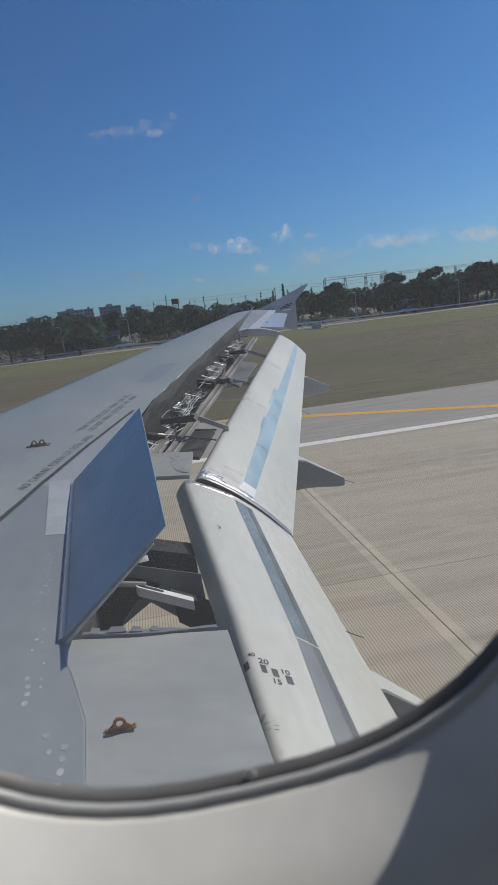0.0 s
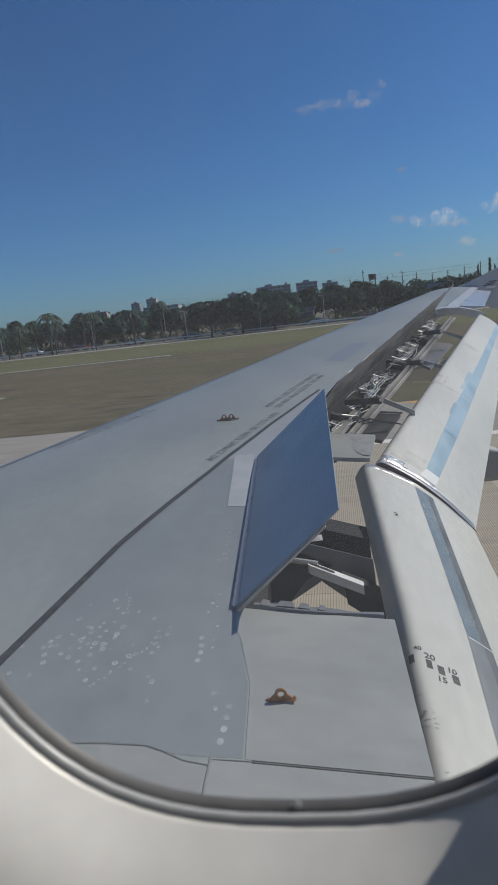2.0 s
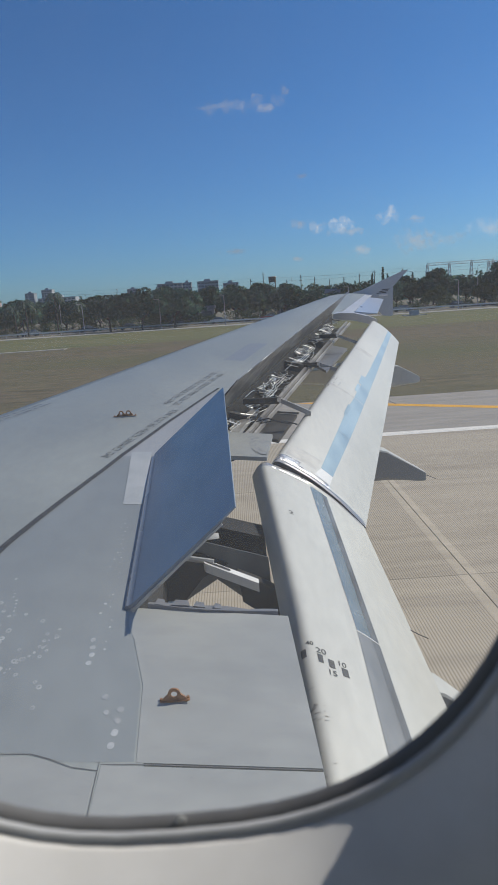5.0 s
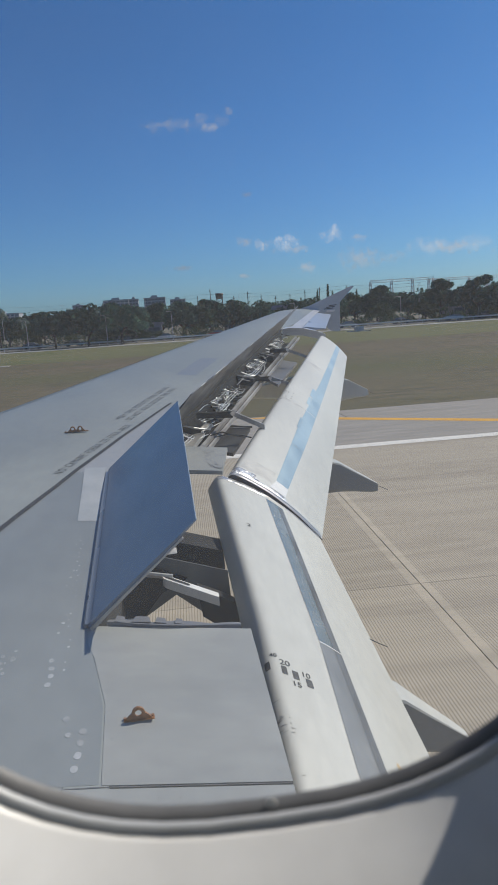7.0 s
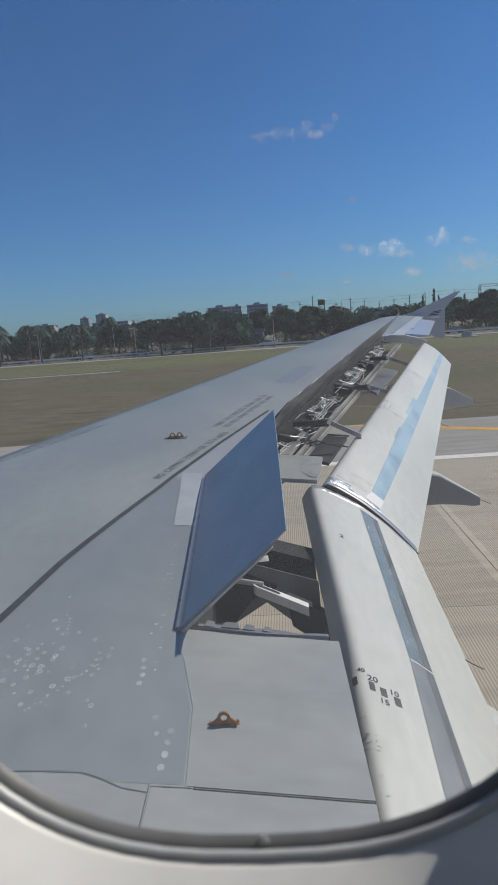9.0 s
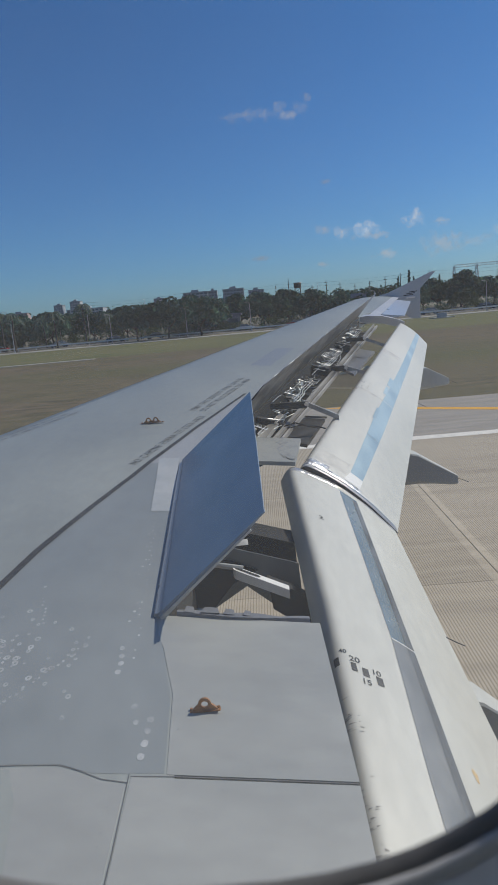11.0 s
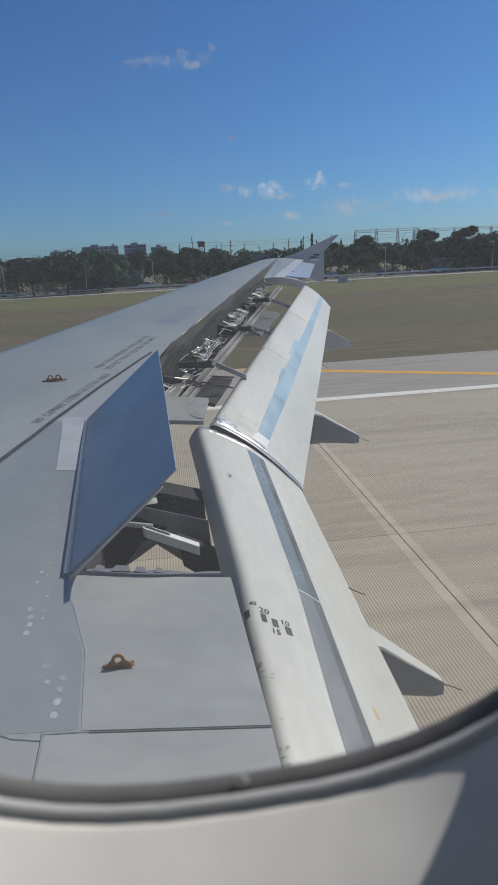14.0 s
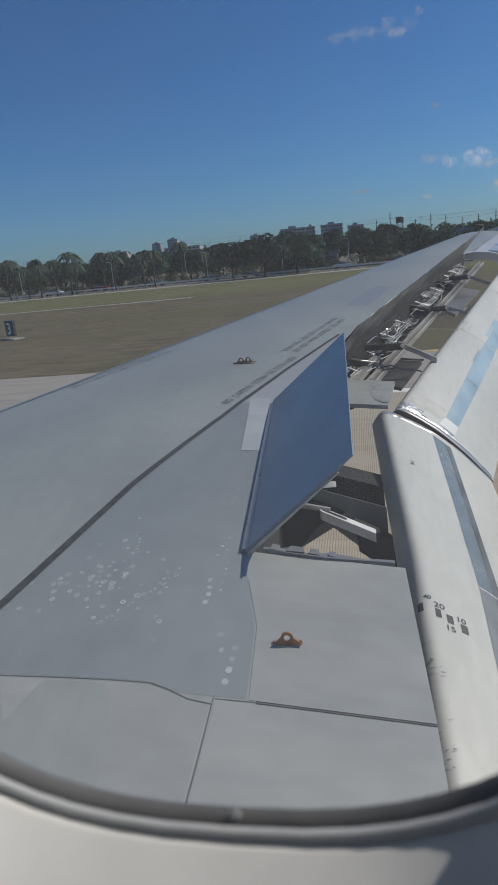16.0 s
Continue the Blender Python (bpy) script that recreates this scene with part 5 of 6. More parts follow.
def palm(seed, height):
    """A slender trunk under a head of arching, feathered fronds."""
    r = random.Random(seed)
    own = thing("palm_tree", "tall palm with a ragged head of fronds", "palm tree", "palms along the airfield road")
    bm = bmesh.new()
    top = Vector((r.uniform(-.4, .4), r.uniform(-.3, .3), height))
    tube(bm, [(0, 0, -0.3), (top.x * 0.3, 0, height * 0.5), top], 0.2, 8, 0.6)
    part("trunk", bm, BARK, own, smooth=60)
    bm = bmesh.new()
    for k in range(17):
        a, rise = k * 2.4, r.uniform(-0.2, 1.1)
        pts = []
        for j in range(7):
            t = j / 6
            pts.append(top + Vector((math.cos(a) * 2.3 * t * (1 - 0.15 * rise), math.sin(a) * 2.3 * t * (1 - 0.15 * rise), rise * 1.5 * t - 2.0 * t * t)))
        for j in range(6):
            for s in (-1, 1):
                d = (pts[j + 1] - pts[j])
                side_ = d.cross(Vector((0, 0, 1))).normalized() * s * 0.42 * (1 - 0.5 * j / 6)
                base0, base1 = pts[j], pts[j].lerp(pts[j + 1], 0.85)
                tip = base1 + side_ + d * 0.4 - Vector((0, 0, 0.28))
                tip0 = base0 + side_ + d * 0.35 - Vector((0, 0, 0.26))
                bm.faces.new([bm.verts.new(p) for p in (base0, base1, tip, tip0)])
    part("fronds", bm, LEAF_PALM, own, smooth=None)
    return own


def pine(seed, height):
    """A narrow star pine: a straight trunk with tiers of drooping branches."""
    r = random.Random(seed)
    own = thing("star_pine", "tall narrow star pine in tiers", "pine tree", "pines behind the airfield road")
    bm = bmesh.new()
    tube(bm, [(0, 0, -0.3), (0, 0, height)], height * 0.016, 7, 0.2)
    part("trunk", bm, BARK, own)
    bm = bmesh.new()
    for k in range(54):
        t = (k + r.random()) / 54
        z = height * lerp(0.3, 0.98, t)
        rad = height * (0.006 + 0.082 * (1 - t) ** 0.8) * r.uniform(0.35, 1.25)
        a = k * 2.4 + r.uniform(-.3, .3)
        for i in range(4):
            q = Vector((math.cos(a) * rad * (i + 0.6) / 4, math.sin(a) * rad * (i + 0.6) / 4, z + 0.008 * height * i * (1 - t) + r.uniform(-.1, .1)))
            leaves(bm, q, height * 0.017, 5, height * 0.012, r)
    foliage_part("branches", bm, LEAF, own)
    return own


def turned(x, y, z, a):
    return Matrix.Translation((x, y, z)) @ Matrix.Rotation(a, 4, "Z")


place = random.Random(11)
kinds = [tree("shade_tree", 8.6, 5.4, 1, LEAF, "broad dark green shade tree by the road"),
         tree("shade_tree", 8.0, 4.6, 2, LEAF, "broad dark green shade tree by the road", flat=0.3),
         tree("shade_tree", 9.2, 5.8, 3, LEAF, "wide flat-topped dark tree by the road", flat=0.9),
         tree("shade_tree", 7.2, 4.2, 4, LEAF_LIGHT, "lighter green roadside tree"),
         tree("shade_tree", 10.0, 5.2, 5, LEAF, "tall dark green tree behind the road", flat=0.35, low=0.25),
         tree("shade_tree", 6.4, 3.6, 6, LEAF_LIGHT, "small light green tree", low=0.22)]
for k, base in enumerate(kinds):
    base.location = (-60 + 31 * k, 156 + 3 * (k % 3), 0)
for row_y, step, lo_k, x_from, x_to in ((158, 7.2, (0, 1, 3, 5), -150, 150), (172, 7.0, (0, 1, 2, 3, 4), -165, 175), (196, 8.0, (0, 2, 4), -190, 210)):
    x = x_from
    while x < x_to:
        k = place.choice(lo_k)
        if row_y < 165 and place.random() < (0.55 if -60 < x < -5 else 0.25):
            x += step
            continue
        copy_thing(kinds[k], turned(x + place.uniform(-2, 2), row_y + place.uniform(-5, 5), place.uniform(-1.2, 0.0), place.uniform(0, 6.28)))
        x += step * place.uniform(0.75, 1.3)
# a taller clump and the lone trees nearer the road
for x, y, k in ((70, 150, 4), (77, 152, 2), (84, 150, 4), (91, 153, 4), (98, 151, 2), (106, 154, 4), (114, 152, 4), (-20, 142.5, 0), (-13, 143.5, 2), (-27, 143, 1)):
    copy_thing(kinds[k], turned(x, y, 0, place.uniform(0, 6.28)))
bushes = [bush(1, 6, 2.4), bush(2, 5, 1.9), bush(3, 8, 3.0)]
for k, base in enumerate(bushes):
    base.location = (-70 + 50 * k, 155, 0)
x = -140
while x < 150:
    copy_thing(place.choice(bushes), turned(x, place.uniform(153.5, 156.5), -0.1, place.uniform(-.3, .3)))
    x += place.uniform(3.5, 8)
palms = [palm(1, 8.2), palm(2, 7.0), palm(3, 9.0)]
for k, base in enumerate(palms):
    base.location = (-78 + 7 * k, 140 + k, 0)
for x, y, k in ((-86, 143, 0), (-80, 146, 2), (-74, 141, 1), (-69, 145, 0), (-63, 142, 1), (-58, 147, 2), (-54, 143, 0), (-49, 149, 1), (-45, 144, 0), (-40, 150, 2), (-37, 160, 1), (-95, 145, 2), (-102, 143, 1), (-66, 150, 2), (-90, 150, 0)):
    copy_thing(palms[k], turned(x, y, place.uniform(-0.6, 0), place.uniform(0, 6.28)))
pines = [pine(1, 13.0), pine(2, 10.6)]
pines[0].location, pines[1].location = (45.2, 200, -1.0), (42.6, 203, 0)
for x, y, k in ((47.5, 204, 1), (55.5, 205, 1), (-30, 208, 1), (120, 210, 0)):
    copy_thing(pines[k], turned(x, y, -0.5, x))

# far woods as one hedge of foliage
bm = bmesh.new()
far = random.Random(7)
for k in range(330):
    x = lerp(-330, 430, k / 329) + far.uniform(-3, 3)
    y = 250 + far.uniform(-18, 25)
    leaves(bm, Vector((x, y, far.uniform(1.0, 7.5))), far.uniform(3.2, 5.2), 60, 0.5, far, 0.75)
far_woods = tagged(foliage_part("far_woods", bm, LEAF, None), "far belt of dark green woods", "woods", kind="stuff")

# ---- street lamps and masts ----
GALV = material("galvanised_steel", (0.45, 0.46, 0.47), 0.5, metal=0.4, scale=3, bump=0)


def street_lamp(height):
    own = thing("street_lamp", "pale galvanised street lamp on a tall pole", "street lamp", "street lamps along the road")
    bm = bmesh.new()
    tube(bm, [(0, 0, 0), (0, 0, height * 0.5), (0, 0, height)], 0.08, 8, 0.6)
    part("pole", bm, GALV, own, smooth=50)
    bm = bmesh.new()
    box(bm, (-0.18, -0.18, 0), (0.18, 0.18, 0.25), 0.03)
    part("base", bm, CONCRETE, own)
    bm = bmesh.new()
    tube(bm, [(0, 0, height), (-0.3, 0, height + 0.12), (-0.6, 0, height + 0.15)], 0.04, 6)
    arm = part("arm", bm, GALV, own)
    bm = bmesh.new()
    box(bm, (-1.05, -0.12, height + 0.09), (-0.5, 0.12, height + 0.2), 0.04)
    part("lamp_head", bm, GALV, arm)
    return own


CONCRETE = material("rough_concrete", (0.38, 0.37, 0.34), 0.85, scale=2, bump=0.2, bump_scale=20)
lamp = street_lamp(6.0)
lamp.location = (-31.5, 138.2, 0)
tall = street_lamp(9.0)
tall.location = (-60, 156, 0)
for x in (-74, -52.5, -15.5, -2.0, 24, 47, 71, 96, -96):
    copy_thing(lamp, turned(x, 138.2, 0, 0.1 * math.sin(x)))
for x in (-84, -71, -48, -41, -27, -8, 14, 58):
    copy_thing(tall, turned(x, 157, 0, 1.5))


def mast(height):
    own = thing("utility_mast", "dark slender utility mast with cross-arms", "utility mast", "masts behind the woods")
    bm = bmesh.new()
    tube(bm, [(0, 0, 0), (0, 0, height)], 0.28, 7, 0.6)
    part("pole", bm, BARK, own)
    for z in (0.93, 0.84):
        bm = bmesh.new()
        box(bm, (-0.8, -0.1, height * z), (0.8, 0.1, height * z + 0.16))
        part("cross_arm", bm, BARK, own)
    return own


m0 = mast(19)
m0.location = (16.2, 350, 0)
for x, y in ((9.5, 350), (28.6, 352), (36, 351), (43.3, 352), (50.8, 350), (59, 353), (67, 352), (75, 352), (-40, 352), (-95, 355), (90, 352)):
    copy_thing(m0, turned(x, y, -2.5 - 1.2 * (abs(x) % 3), 0.2))


def lattice(bm, a, b, w0, w1, steps, bar=0.14):
    """A braced lattice mast from a to b."""
    a, b = Vector(a), Vector(b)
    d = (b - a).normalized()
    u = d.cross(Vector((0, 1, 0))).normalized() if abs(d.y) < 0.9 else Vector((1, 0, 0))
    v = d.cross(u)
    prev = None
    for k in range(steps + 1):
        c, w = a.lerp(b, k / steps), lerp(w0, w1, k / steps) / 2
        ring = [c + u * w + v * w, c - u * w + v * w, c - u * w - v * w, c + u * w - v * w]
        if prev:
            for i in range(4):
                tube(bm, [prev[i], ring[i]], bar, 4)
                tube(bm, [prev[i], ring[(i + 1) % 4]], bar * 0.7, 4)
        prev = ring


def gantry(span, bays, height):
    """A substation gantry: lattice legs under a long lattice beam."""
    own = thing("power_gantry", "grey steel lattice power gantry", "power gantry", "gantries of the substation")
    for k in range(bays + 1):
        x = -span / 2 + span * k / bays
        bm = bmesh.new()
        lattice(bm, (x, 0, 0), (x, 0, height), 3.2, 0.9, 6)
        part("leg", bm, GALV, own)
        bm = bmesh.new()
        tube(bm, [(x, 0, height), (x, 0, height + 2.2)], 0.15, 5, 0.4)
        part("spike", bm, GALV, own)
    bm = bmesh.new()
    lattice(bm, (-span / 2, 0, height), (span / 2, 0, height), 1.5, 1.5, 18, 0.11)
    part("beam", bm, GALV, own)
    return own


g0 = gantry(42, 3, 20)
g0.location = (144, 420, 0)
for x, y in ((184, 424), (226, 430)):
    copy_thing(g0, turned(x, y, -1.0, 0.05))
own = thing("switch_tower", "dark tank on a square lattice tower", "lattice tower")
bm = bmesh.new()
lattice(bm, (20.9, 350, 0), (20.9, 350, 13.6), 3.6, 2.8, 6, 0.16)
part("frame", bm, BARK, own)
bm = bmesh.new()
bmesh.ops.create_cone(bm, cap_ends=True, segments=16, radius1=1.9, radius2=2.0, depth=2.6, matrix=Matrix.Translation((20.9, 350, 14.9)))
part("tank", bm, BARK, own, "dark tank", smooth=40)
bm = bmesh.new()
bmesh.ops.create_cone(bm, cap_ends=True, segments=16, radius1=2.3, radius2=2.1, depth=0.3, matrix=Matrix.Translation((20.9, 350, 16.35)))
part("tank_roof", bm, GREY_DARK, own, "flat dark roof", smooth=40)

# overhead lines
bm = bmesh.new()
for z in (16.5, 14.8):
    pts = [(-95, 355, z)]
    for x0, x1 in ((-95, -40), (-40, 9.5), (9.5, 90), (90, 144)):
        for k in range(1, 7):
            t = k / 6
            pts.append((lerp(x0, x1, t), 352, z - 4 * 1.2 * t * (1 - t)))
    tube(bm, pts, 0.04, 4)
tagged(link_mesh("power_line", bm, RUBBER), "thin dark overhead power lines", "power line")

# ---- buildings ----
# bluish walls and lightened glass: distance haze is mixed into these colours
WALLS = [material("hazed_pale_render", (0.38, 0.40, 0.41), 0.8, scale=0.3, bump=0.02), material("hazed_grey_render", (0.27, 0.31, 0.35), 0.8, scale=0.3, bump=0.02), material("pink_render", (0.40, 0.32, 0.30), 0.8, scale=0.3, bump=0.02)]
GLASS_D = material("hazed_window_glass", (0.16, 0.19, 0.22), 0.15, scale=0.5, bump=0)


def building(x, y, w, d, storeys, wall, bays, label, rise=3.1, base=0.0):
    own = thing("apartment_building", label, "building", at=(x, y, base))
    h = storeys * rise
    bm = bmesh.new()
    box(bm, (-w / 2, 0, 0), (w / 2, d, h))
    part("wall", bm, wall, own)
    bm = bmesh.new()
    box(bm, (-w / 2 - 0.4, -0.4, h), (w / 2 + 0.4, d + 0.4, h + 0.7), 0.1)
    roof = part("roof", bm, WALLS[1], own)
    bm = bmesh.new()
    box(bm, (-w * 0.18, d * 0.3, h + 0.7), (w * 0.12, d * 0.7, h + 3.0), 0.1)
    part("plant_room", bm, WALLS[1], roof)
    me = None
    for s in range(storeys):
        for b in range(bays):
            if me is None:
                bm = bmesh.new()
                box(bm, (-w / bays * 0.36, -0.12, 0), (w / bays * 0.36, 0.0, rise * 0.55), 0.05)
                first = part("window", bm, GLASS_D, own)
                me = first.data
                ob = first
            else:
                ob = new("window", me)
                ob.parent = own
            ob.location = (-w / 2 + w * (b + 0.5) / bays, 0, s * rise + 0.9)
    return own


building(-66, 700, 26, 18, 9, WALLS[0], 6, "pale apartment block with rows of dark windows")
building(-48, 705, 9, 12, 9, WALLS[1], 3, "narrow grey tower block with windows")
building(-26, 700, 22, 18, 9, WALLS[1], 6, "grey apartment block with flat roof")
building(-2, 702, 16, 18, 8, WALLS[0], 5, "pale apartment block with rows of dark windows")
building(-190, 720, 40, 18, 7, WALLS[0], 9, "long pale apartment block")
building(-250, 900, 14, 14, 12, WALLS[0], 4, "pale tower block on the horizon")
building(-275, 905, 12, 14, 11, WALLS[1], 4, "grey tower block on the horizon")
building(-330, 900, 26, 14, 9, WALLS[2], 6, "pinkish apartment block on the horizon")
building(-150, 1000, 16, 14, 11, WALLS[0], 4, "pale tower block on the horizon")
building(24, 163, 26, 9, 1, WALLS[0], 7, "low pale roadside building", 3.2)
building(78, 163, 18, 9, 1, WALLS[0], 5, "low pale roadside building", 3.2)
building(-12, 164, 14, 9, 1, WALLS[1], 4, "low grey roadside building", 3.4)

# ---- cars on the public road ----
TYRE = RUBBER


def car(paint, label, x, y, turn):
    own = thing("parked_car", label, "car", "cars along the road", at=(x, y, 0.02), turn=turn)
    bm = bmesh.new()
    prof = [(-2.15, 0.35), (-2.2, 0.7), (-2.05, 0.88), (-1.35, 0.95), (1.0, 0.98), (2.0, 0.85), (2.2, 0.65), (2.2, 0.35)]
    loft(bm, [[(px, yy, pz) for px, pz in prof] for yy in (-0.88, 0.88)])
    part("body", bm, paint, own)
    bm = bmesh.new()
    cab = [(-1.5, 0.95), (-1.0, 1.42), (0.35, 1.45), (1.1, 0.97)]
    loft(bm, [[(px, yy, pz) for px, pz in cab] for yy in (-0.72, 0.72)])
    part("cabin", bm, GLASS_D, own)
    for px in (-1.35, 1.35):
        for yy in (-0.86, 0.86):
            bm = bmesh.new()
            bmesh.ops.create_cone(bm, cap_ends=True, segments=14, radius1=0.33, radius2=0.33, depth=0.2, matrix=Matrix.Translation((px, yy, 0.33)) @ Matrix.Rotation(math.pi / 2, 4, "X"))
            part("wheel", bm, TYRE, own)
    return own


PAINTS = [(material("white_car_paint", (0.75, 0.75, 0.75), 0.25, bump=0), "white car"), (material("dark_car_paint", (0.06, 0.065, 0.075), 0.25, bump=0), "dark grey car"),
          (material("silver_car_paint", (0.45, 0.46, 0.48), 0.25, metal=0.6, bump=0), "silver car"), (material("red_car_paint", (0.35, 0.04, 0.03), 0.25, bump=0), "red car")]
for k, x in enumerate((-74, -60, -46, -33, -21, -6, 9, 21, 38, 52, 64, 79, 95)):
    paint, word = PAINTS[(k * 3 + k // 4) % 4]
    car(paint, word + " on the public road", x + place.uniform(-3, 3), 148 + 3 * (k % 2), 0 if k % 2 else math.pi)

# ---- roadside rail and fence ----
rail = thing("guard_rail", "pale metal guard rail along the road", "guard rail")
bm = bmesh.new()
loft(bm, [[(-150, 144.2, 0.5), (150, 144.2, 0.5)], [(-150, 144.16, 0.6), (150, 144.16, 0.6)], [(-150, 144.22, 0.7), (150, 144.22, 0.7)], [(-150, 144.16, 0.8), (150, 144.16, 0.8)]], closed=False)
part("beam", bm, WHITE_PAINT, rail)
bm = bmesh.new()
box(bm, (-0.06, 0, -0.1), (0.06, 0.12, 0.75))
post = part("post", bm, GALV, rail)
post.location = (-150, 144.24, 0)
for k in range(1, 76):
    ob = new("post", post.data)
    ob.parent = rail
    ob.location = (-150 + 4 * k, 144.24, 0)

# ---- distance board ----
sign = thing("distance_board", "black runway distance board with a white number", "runway sign", at=(-26.9, 47.4, 0), turn=radians(-28))
bm = bmesh.new()
box(bm, (-0.55, -0.12, 0.22), (0.55, 0.12, 1.42), 0.03)
panel = part("panel", bm, BLACK, sign)
for x in (-0.4, 0.4):
    bm = bmesh.new()
    tube(bm, [(x, 0, -0.05), (x, 0, 0.25)], 0.035, 8)
    part("leg", bm, GALV, sign)
bm = bmesh.new()
box(bm, (-0.9, -0.5, -0.06), (0.9, 0.5, 0.03), 0.02)
part("base", bm, CONCRETE, sign)
letters("3", 1.25, (-0.36, -0.126, 0.38), (1, 0, 0), (0, 0, 1), WHITE_PAINT, sign, name="number", bold=0.03)
box_own = thing("marker_box", "low pale electrical box on a slab in the grass", "electrical box", at=(33, 121, 0))
bm = bmesh.new()
box(bm, (-2.0, -1.2, -0.06), (2.0, 1.2, 0.12), 0.03)
part("slab", bm, CONCRETE, box_own)
bm = bmesh.new()
box(bm, (-0.8, -0.5, 0.12), (0.8, 0.5, 0.9), 0.04)
part("cabinet", bm, WALLS[0], box_own)

# ---- clouds, far behind everything ----
def cloud_material(seed, bright, soft, sx, sz):
    """A ragged white patch that fades out: noise against the distance from its middle."""
    m = bpy.data.materials.new("cloud")
    m.use_nodes = True
    n, l = m.node_tree.nodes, m.node_tree.links
    n.remove(n["Principled BSDF"])
    out, clear, glow, mix = n["Material Output"], n.new("ShaderNodeBsdfTransparent"), n.new("ShaderNodeEmission"), n.new("ShaderNodeMixShader")
    glow.inputs[0].default_value, glow.inputs[1].default_value = (1.0, 0.98, 0.97, 1), bright
    tc, mp, no = n.new("ShaderNodeTexCoord"), n.new("ShaderNodeMapping"), n.new("ShaderNodeTexNoise")
    mp.inputs["Location"].default_value = (seed * 3.7, seed * 2.3 + 0.37, seed * 1.9)
    mp.inputs["Rotation"].default_value = (0.6, 0.35, 0.8)
    no.inputs["Scale"].default_value, no.inputs["Detail"].default_value, no.inputs["Roughness"].default_value = 0.03, 7, 0.62
    l.new(tc.outputs["Object"], mp.inputs["Vector"])
    l.new(mp.outputs[0], no.inputs["Vector"])
    sc = n.new("ShaderNodeVectorMath")
    sc.operation = "MULTIPLY"
    sc.inputs[1].default_value = (1 / sx, 0, 1 / sz)
    l.new(tc.outputs["Object"], sc.inputs[0])
    ln = n.new("ShaderNodeVectorMath")
    ln.operation = "LENGTH"
    l.new(sc.outputs[0], ln.inputs[0])
    a = n.new("ShaderNodeMath")
    a.operation = "SUBTRACT"
    l.new(no.outputs[0], a.inputs[0])
    b = n.new("ShaderNodeMath")
    b.operation = "MULTIPLY"
    b.inputs[1].default_value = 0.42
    l.new(ln.outputs["Value"], b.inputs[0])
    l.new(b.outputs[0], a.inputs[1])
    r = n.new("ShaderNodeMapRange")
    r.inputs["From Min"].default_value, r.inputs["From Max"].default_value = 0.16, 0.20 + soft * 1.3
    l.new(a.outputs[0], r.inputs["Value"])
    f = n.new("ShaderNodeMath")
    f.operation = "MULTIPLY"
    f.inputs[1].default_value = 0.7
    l.new(r.outputs[0], f.inputs[0])
    l.new(f.outputs[0], mix.inputs[0])
    l.new(clear.outputs[0], mix.inputs[1])
    l.new(glow.outputs[0], mix.inputs[2])
    l.new(mix.outputs[0], out.inputs["Surface"])
    return m


CLOUDS = ((-38, 684, 34, 17, 0.40, 0.34), (28, 690, 44, 19, 0.44, 0.32), (92, 684, 40, 19, 0.48, 0.32), (128, 702, 22, 22, 0.46, 0.32), (156, 672, 40, 18, 0.46, 0.34), (204, 694, 26, 20, 0.44, 0.34), (228, 726, 15, 20, 0.38, 0.36),
          (263, 272, 34, 18, 0.42, 0.34), (332, 257, 32, 22, 0.62, 0.26), (412, 260, 42, 30, 0.78, 0.22), (450, 236, 40, 15, 0.5, 0.3), (368, 236, 20, 11, 0.5, 0.3),
          (588, 280, 36, 24, 0.7, 0.26), (600, 300, 18, 18, 0.7, 0.26), (686, 262, 38, 16, 0.48, 0.3), (484, 166, 42, 18, 0.5, 0.28), (247, 148, 24, 10, 0.4, 0.3),
          (690, 186, 70, 34, 0.46, 0.32), (740, 168, 40, 22, 0.42, 0.32), (812, 184, 70, 22, 0.44, 0.32), (970, 214, 74, 30, 0.66, 0.26), (1050, 208, 80, 22, 0.5, 0.3), (1150, 216, 70, 30, 0.62, 0.26), (1400, 200, 120, 34, 0.55, 0.28),
          (272, 437, 18, 10, 0.3, 0.4), (10, 190, 40, 10, 0.28, 0.42))
for k, (x, z, sx, sz, bright, soft) in enumerate(CLOUDS):
    sx, sz = sx * 1.5, sz * 1.5
    bm = bmesh.new()
    bm.faces.new([bm.verts.new(p) for p in ((-sx * 1.3, 0, -sz * 1.5), (sx * 1.3, 0, -sz * 1.5), (sx * 1.3, 0, sz * 1.5), (-sx * 1.3, 0, sz * 1.5))])
    ob = link_mesh("cloud_backdrop", bm, cloud_material(k + 1, bright, soft, sx, sz))
    ob.location = (x, 2500, z)
    ob.visible_shadow = False
    tagged(ob, "small ragged white cloud far off in the sky", "cloud", kind="structure")

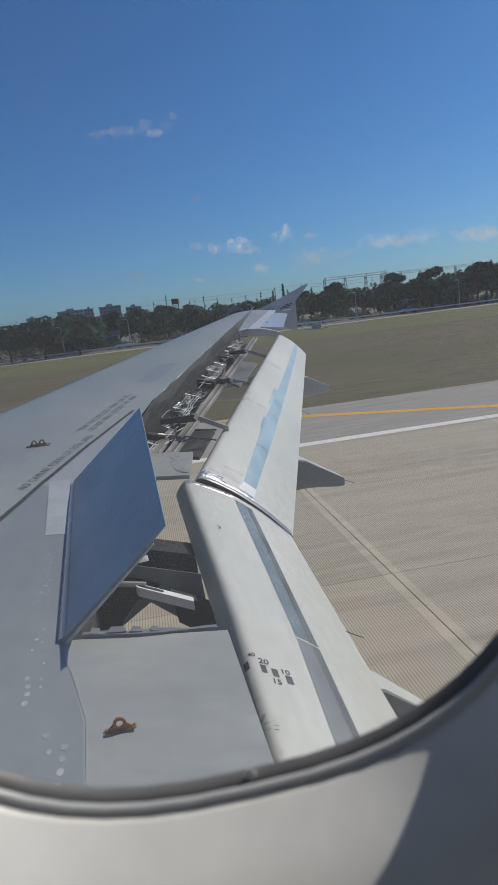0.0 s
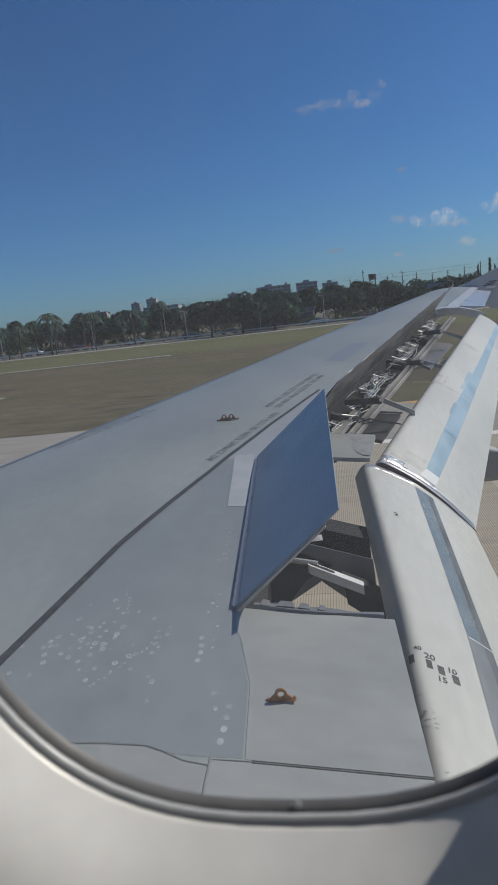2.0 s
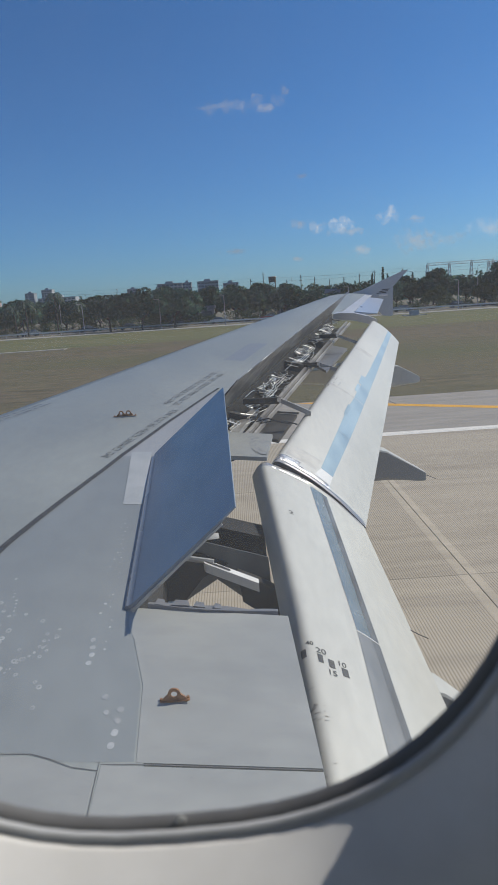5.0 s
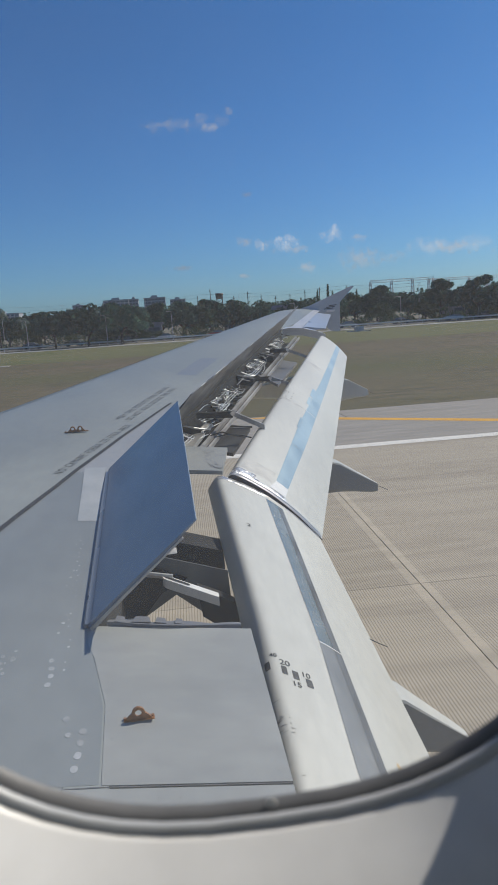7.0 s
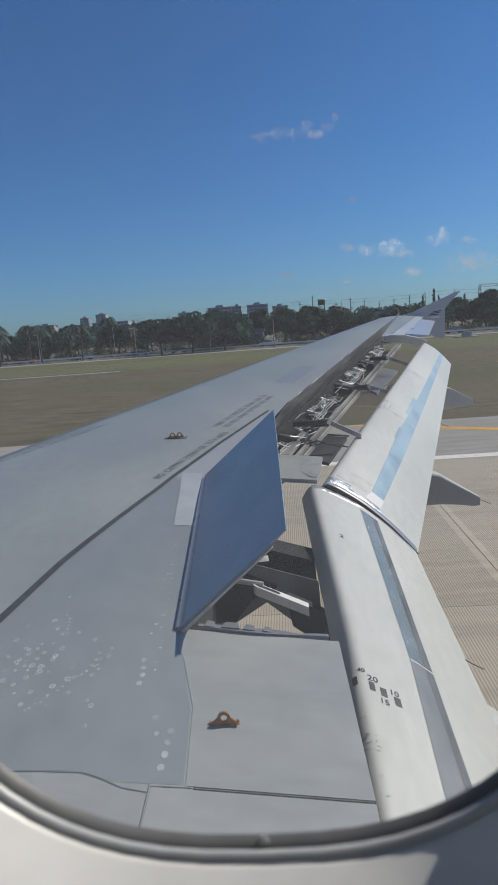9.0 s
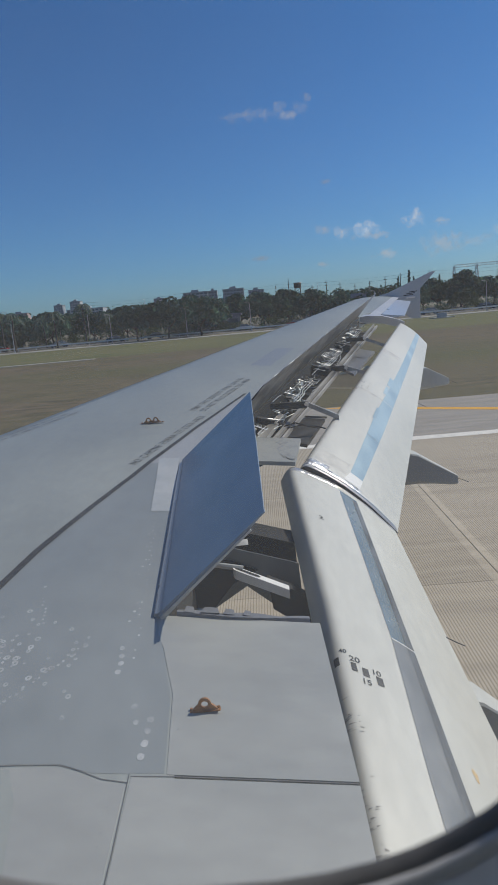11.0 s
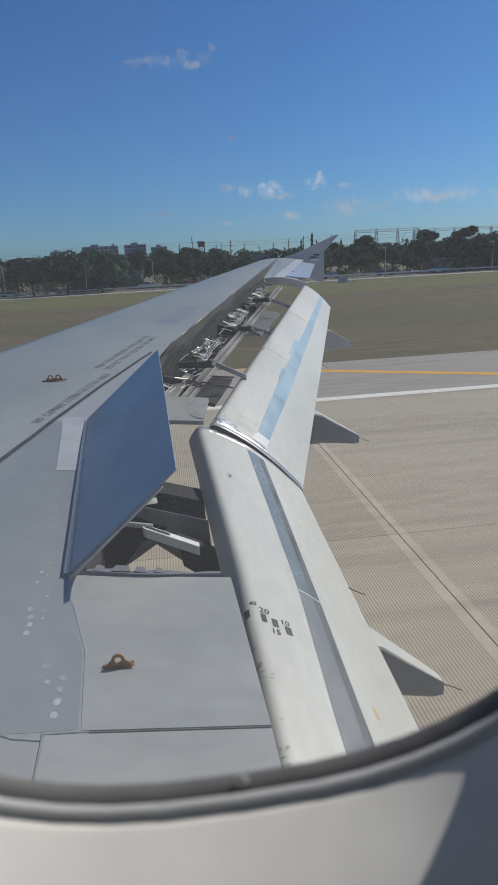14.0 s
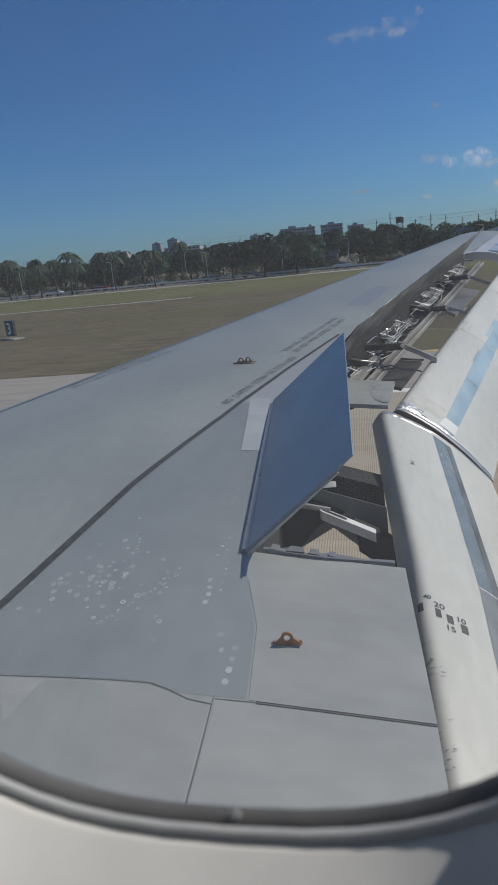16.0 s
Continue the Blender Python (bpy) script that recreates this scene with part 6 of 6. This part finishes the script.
# ---- runway: grooved concrete slabs ----
def slab_material():
    m = ground_material("grooved_concrete", [(0.50, 0.436, 0.338), (0.445, 0.387, 0.299), (0.535, 0.466, 0.362)], [1, 0.25, 2.5], stretch=(0.25, 1, 1), rough=0.85, bump=0.05, bump_scale=40)
    n, l = m.node_tree.nodes, m.node_tree.links
    p = n["Principled BSDF"]
    old = p.inputs["Base Color"].links[0].from_socket
    tc, sep = n.new("ShaderNodeTexCoord"), n.new("ShaderNodeSeparateXYZ")
    l.new(tc.outputs["Object"], sep.inputs[0])
    def math_node(op, a, b=None):
        k = n.new("ShaderNodeMath")
        k.operation = op
        for i, v in enumerate((a, b)):
            if isinstance(v, (int, float)):
                k.inputs[i].default_value = v
            elif v is not None:
                l.new(v, k.inputs[i])
        return k.outputs[0]
    saw = math_node("FRACT", math_node("MULTIPLY", sep.outputs["X"], 1 / 0.042))
    groove = math_node("LESS_THAN", saw, 0.3)
    inside = math_node("LESS_THAN", math_node("ABSOLUTE", sep.outputs["X"]), 3.8 - 0.15)
    groove = math_node("MULTIPLY", groove, inside)
    mx = n.new("ShaderNodeMix")
    mx.data_type, mx.blend_type = "RGBA", "MULTIPLY"
    l.new(math_node("MULTIPLY", groove, 0.72), mx.inputs["Factor"])
    l.new(old, mx.inputs["A"])
    mx.inputs["B"].default_value = (0.5, 0.48, 0.45, 1)
    band = n.new("ShaderNodeMix")
    band.data_type, band.blend_type = "RGBA", "MULTIPLY"
    l.new(math_node("SUBTRACT", 1.0, inside), band.inputs["Factor"])
    l.new(old, band.inputs["A"])
    band.inputs["B"].default_value = (1.08, 1.07, 1.06, 1)
    l.new(band.outputs["Result"], mx.inputs["A"])
    # faint dark tyre streaks that run along the runway
    geo, lay, smear, cut, dark = n.new("ShaderNodeNewGeometry"), n.new("ShaderNodeMapping"), n.new("ShaderNodeTexNoise"), n.new("ShaderNodeMapRange"), n.new("ShaderNodeMix")
    lay.inputs["Scale"].default_value = (0.035, 1.1, 1)
    smear.inputs["Scale"].default_value, smear.inputs["Detail"].default_value = 1.0, 4
    cut.inputs["From Min"].default_value, cut.inputs["From Max"].default_value, cut.inputs["To Max"].default_value = 0.54, 0.74, 0.55
    dark.data_type, dark.blend_type = "RGBA", "MULTIPLY"
    dark.inputs["B"].default_value = (0.60, 0.60, 0.61, 1)
    l.new(geo.outputs["Position"], lay.inputs["Vector"])
    l.new(lay.outputs[0], smear.inputs["Vector"])
    l.new(smear.outputs[0], cut.inputs["Value"])
    l.new(cut.outputs[0], dark.inputs["Factor"])
    l.new(mx.outputs["Result"], dark.inputs["A"])
    info, mr, mul = n.new("ShaderNodeObjectInfo"), n.new("ShaderNodeMapRange"), n.new("ShaderNodeMix")
    mr.inputs["To Min"].default_value, mr.inputs["To Max"].default_value = 0.92, 1.06
    l.new(info.outputs["Random"], mr.inputs["Value"])
    mul.data_type, mul.blend_type = "RGBA", "MULTIPLY"
    mul.inputs["Factor"].default_value = 1.0
    l.new(dark.outputs["Result"], mul.inputs["A"])
    l.new(mr.outputs[0], mul.inputs["B"])
    l.new(mul.outputs["Result"], p.inputs["Base Color"])
    return m


SLAB = slab_material()
SEALANT = material("joint_sealant", (0.13, 0.12, 0.105), 0.8, scale=3, bump=0)
runway = sheet("runway", -700, 700, -26, 20.4, -0.022, SEALANT, "grooved pale concrete runway", "runway", drop=0.03)
SX, SY, JX, JY = 7.6, 5.25, 3.4, 9.4


def slab_bm(w, d):
    bm = bmesh.new()
    a, b = w / 2 - 0.004, d / 2 - 0.003
    e = 0.006
    loft(bm, [[(-a, -b, -0.022), (a, -b, -0.022), (a, b, -0.022), (-a, b, -0.022)], [(-a, -b, -0.006), (a, -b, -0.006), (a, b, -0.006), (-a, b, -0.006)], [(-a + e, -b + e, 0), (a - e, -b + e, 0), (a - e, b - e, 0), (-a + e, b - e, 0)]])
    return bm


first = part("concrete_slab", slab_bm(SX, SY), SLAB, runway, smooth=None)
first.location = (JX - SX / 2, JY - SY / 2, 0)
for i in range(-10, 12):
    for j in range(-6, 2):
        if (i, j) == (-1, -1):
            continue
        ob = new("concrete_slab", first.data)
        ob.parent = runway
        ob.location = (JX + SX * (i + 0.5), JY + SY * (j + 0.5), 0)
bm = bmesh.new()
for i in list(range(-92, -10)) + list(range(12, 92)):
    for j in range(-6, 2):
        x, y = JX + SX * (i + 0.5), JY + SY * (j + 0.5)
        bm.faces.new([bm.verts.new((x + a * (SX / 2 - 0.01), y + b * (SY / 2 - 0.01), -0.001)) for a, b in ((-1, -1), (1, -1), (1, 1), (-1, 1))])
tagged(part("far_slabs", bm, ASPHALT, runway), kind="stuff")

LINE_WHITE = ground_material("worn_white_line", [(0.80, 0.76, 0.68), (0.67, 0.64, 0.57), (0.84, 0.80, 0.72)], [1, 0.8, 5], bump=0.02, bump_scale=40)
LINE_YELLOW = ground_material("worn_yellow_line", [(0.76, 0.40, 0.07), (0.62, 0.33, 0.06), (0.80, 0.44, 0.08)], [1, 0.8, 5], bump=0.02, bump_scale=40)
for k in range(-20, 21):
    sheet("white_edge_line", k * 7.6 + 3.41, k * 7.6 + 10.99, 19.78, 20.3, 0.005, LINE_WHITE, "worn white runway edge line", "runway line")
for k in range(-8, 9):
    x0 = 6.0 + 33 * k
    bm = bmesh.new()
    bm.faces.new([bm.verts.new(p) for p in ((x0 - 3.6, 27.4, 0.0), (x0 + 7.6, 20.7, 0.0), (x0 + 8.6, 20.7, 0.0), (x0 - 2.6, 27.4, 0.0))])
    tagged(link_mesh("yellow_chevron", bm, LINE_YELLOW), "worn yellow stripe on the runway shoulder", "runway line", kind="structure")
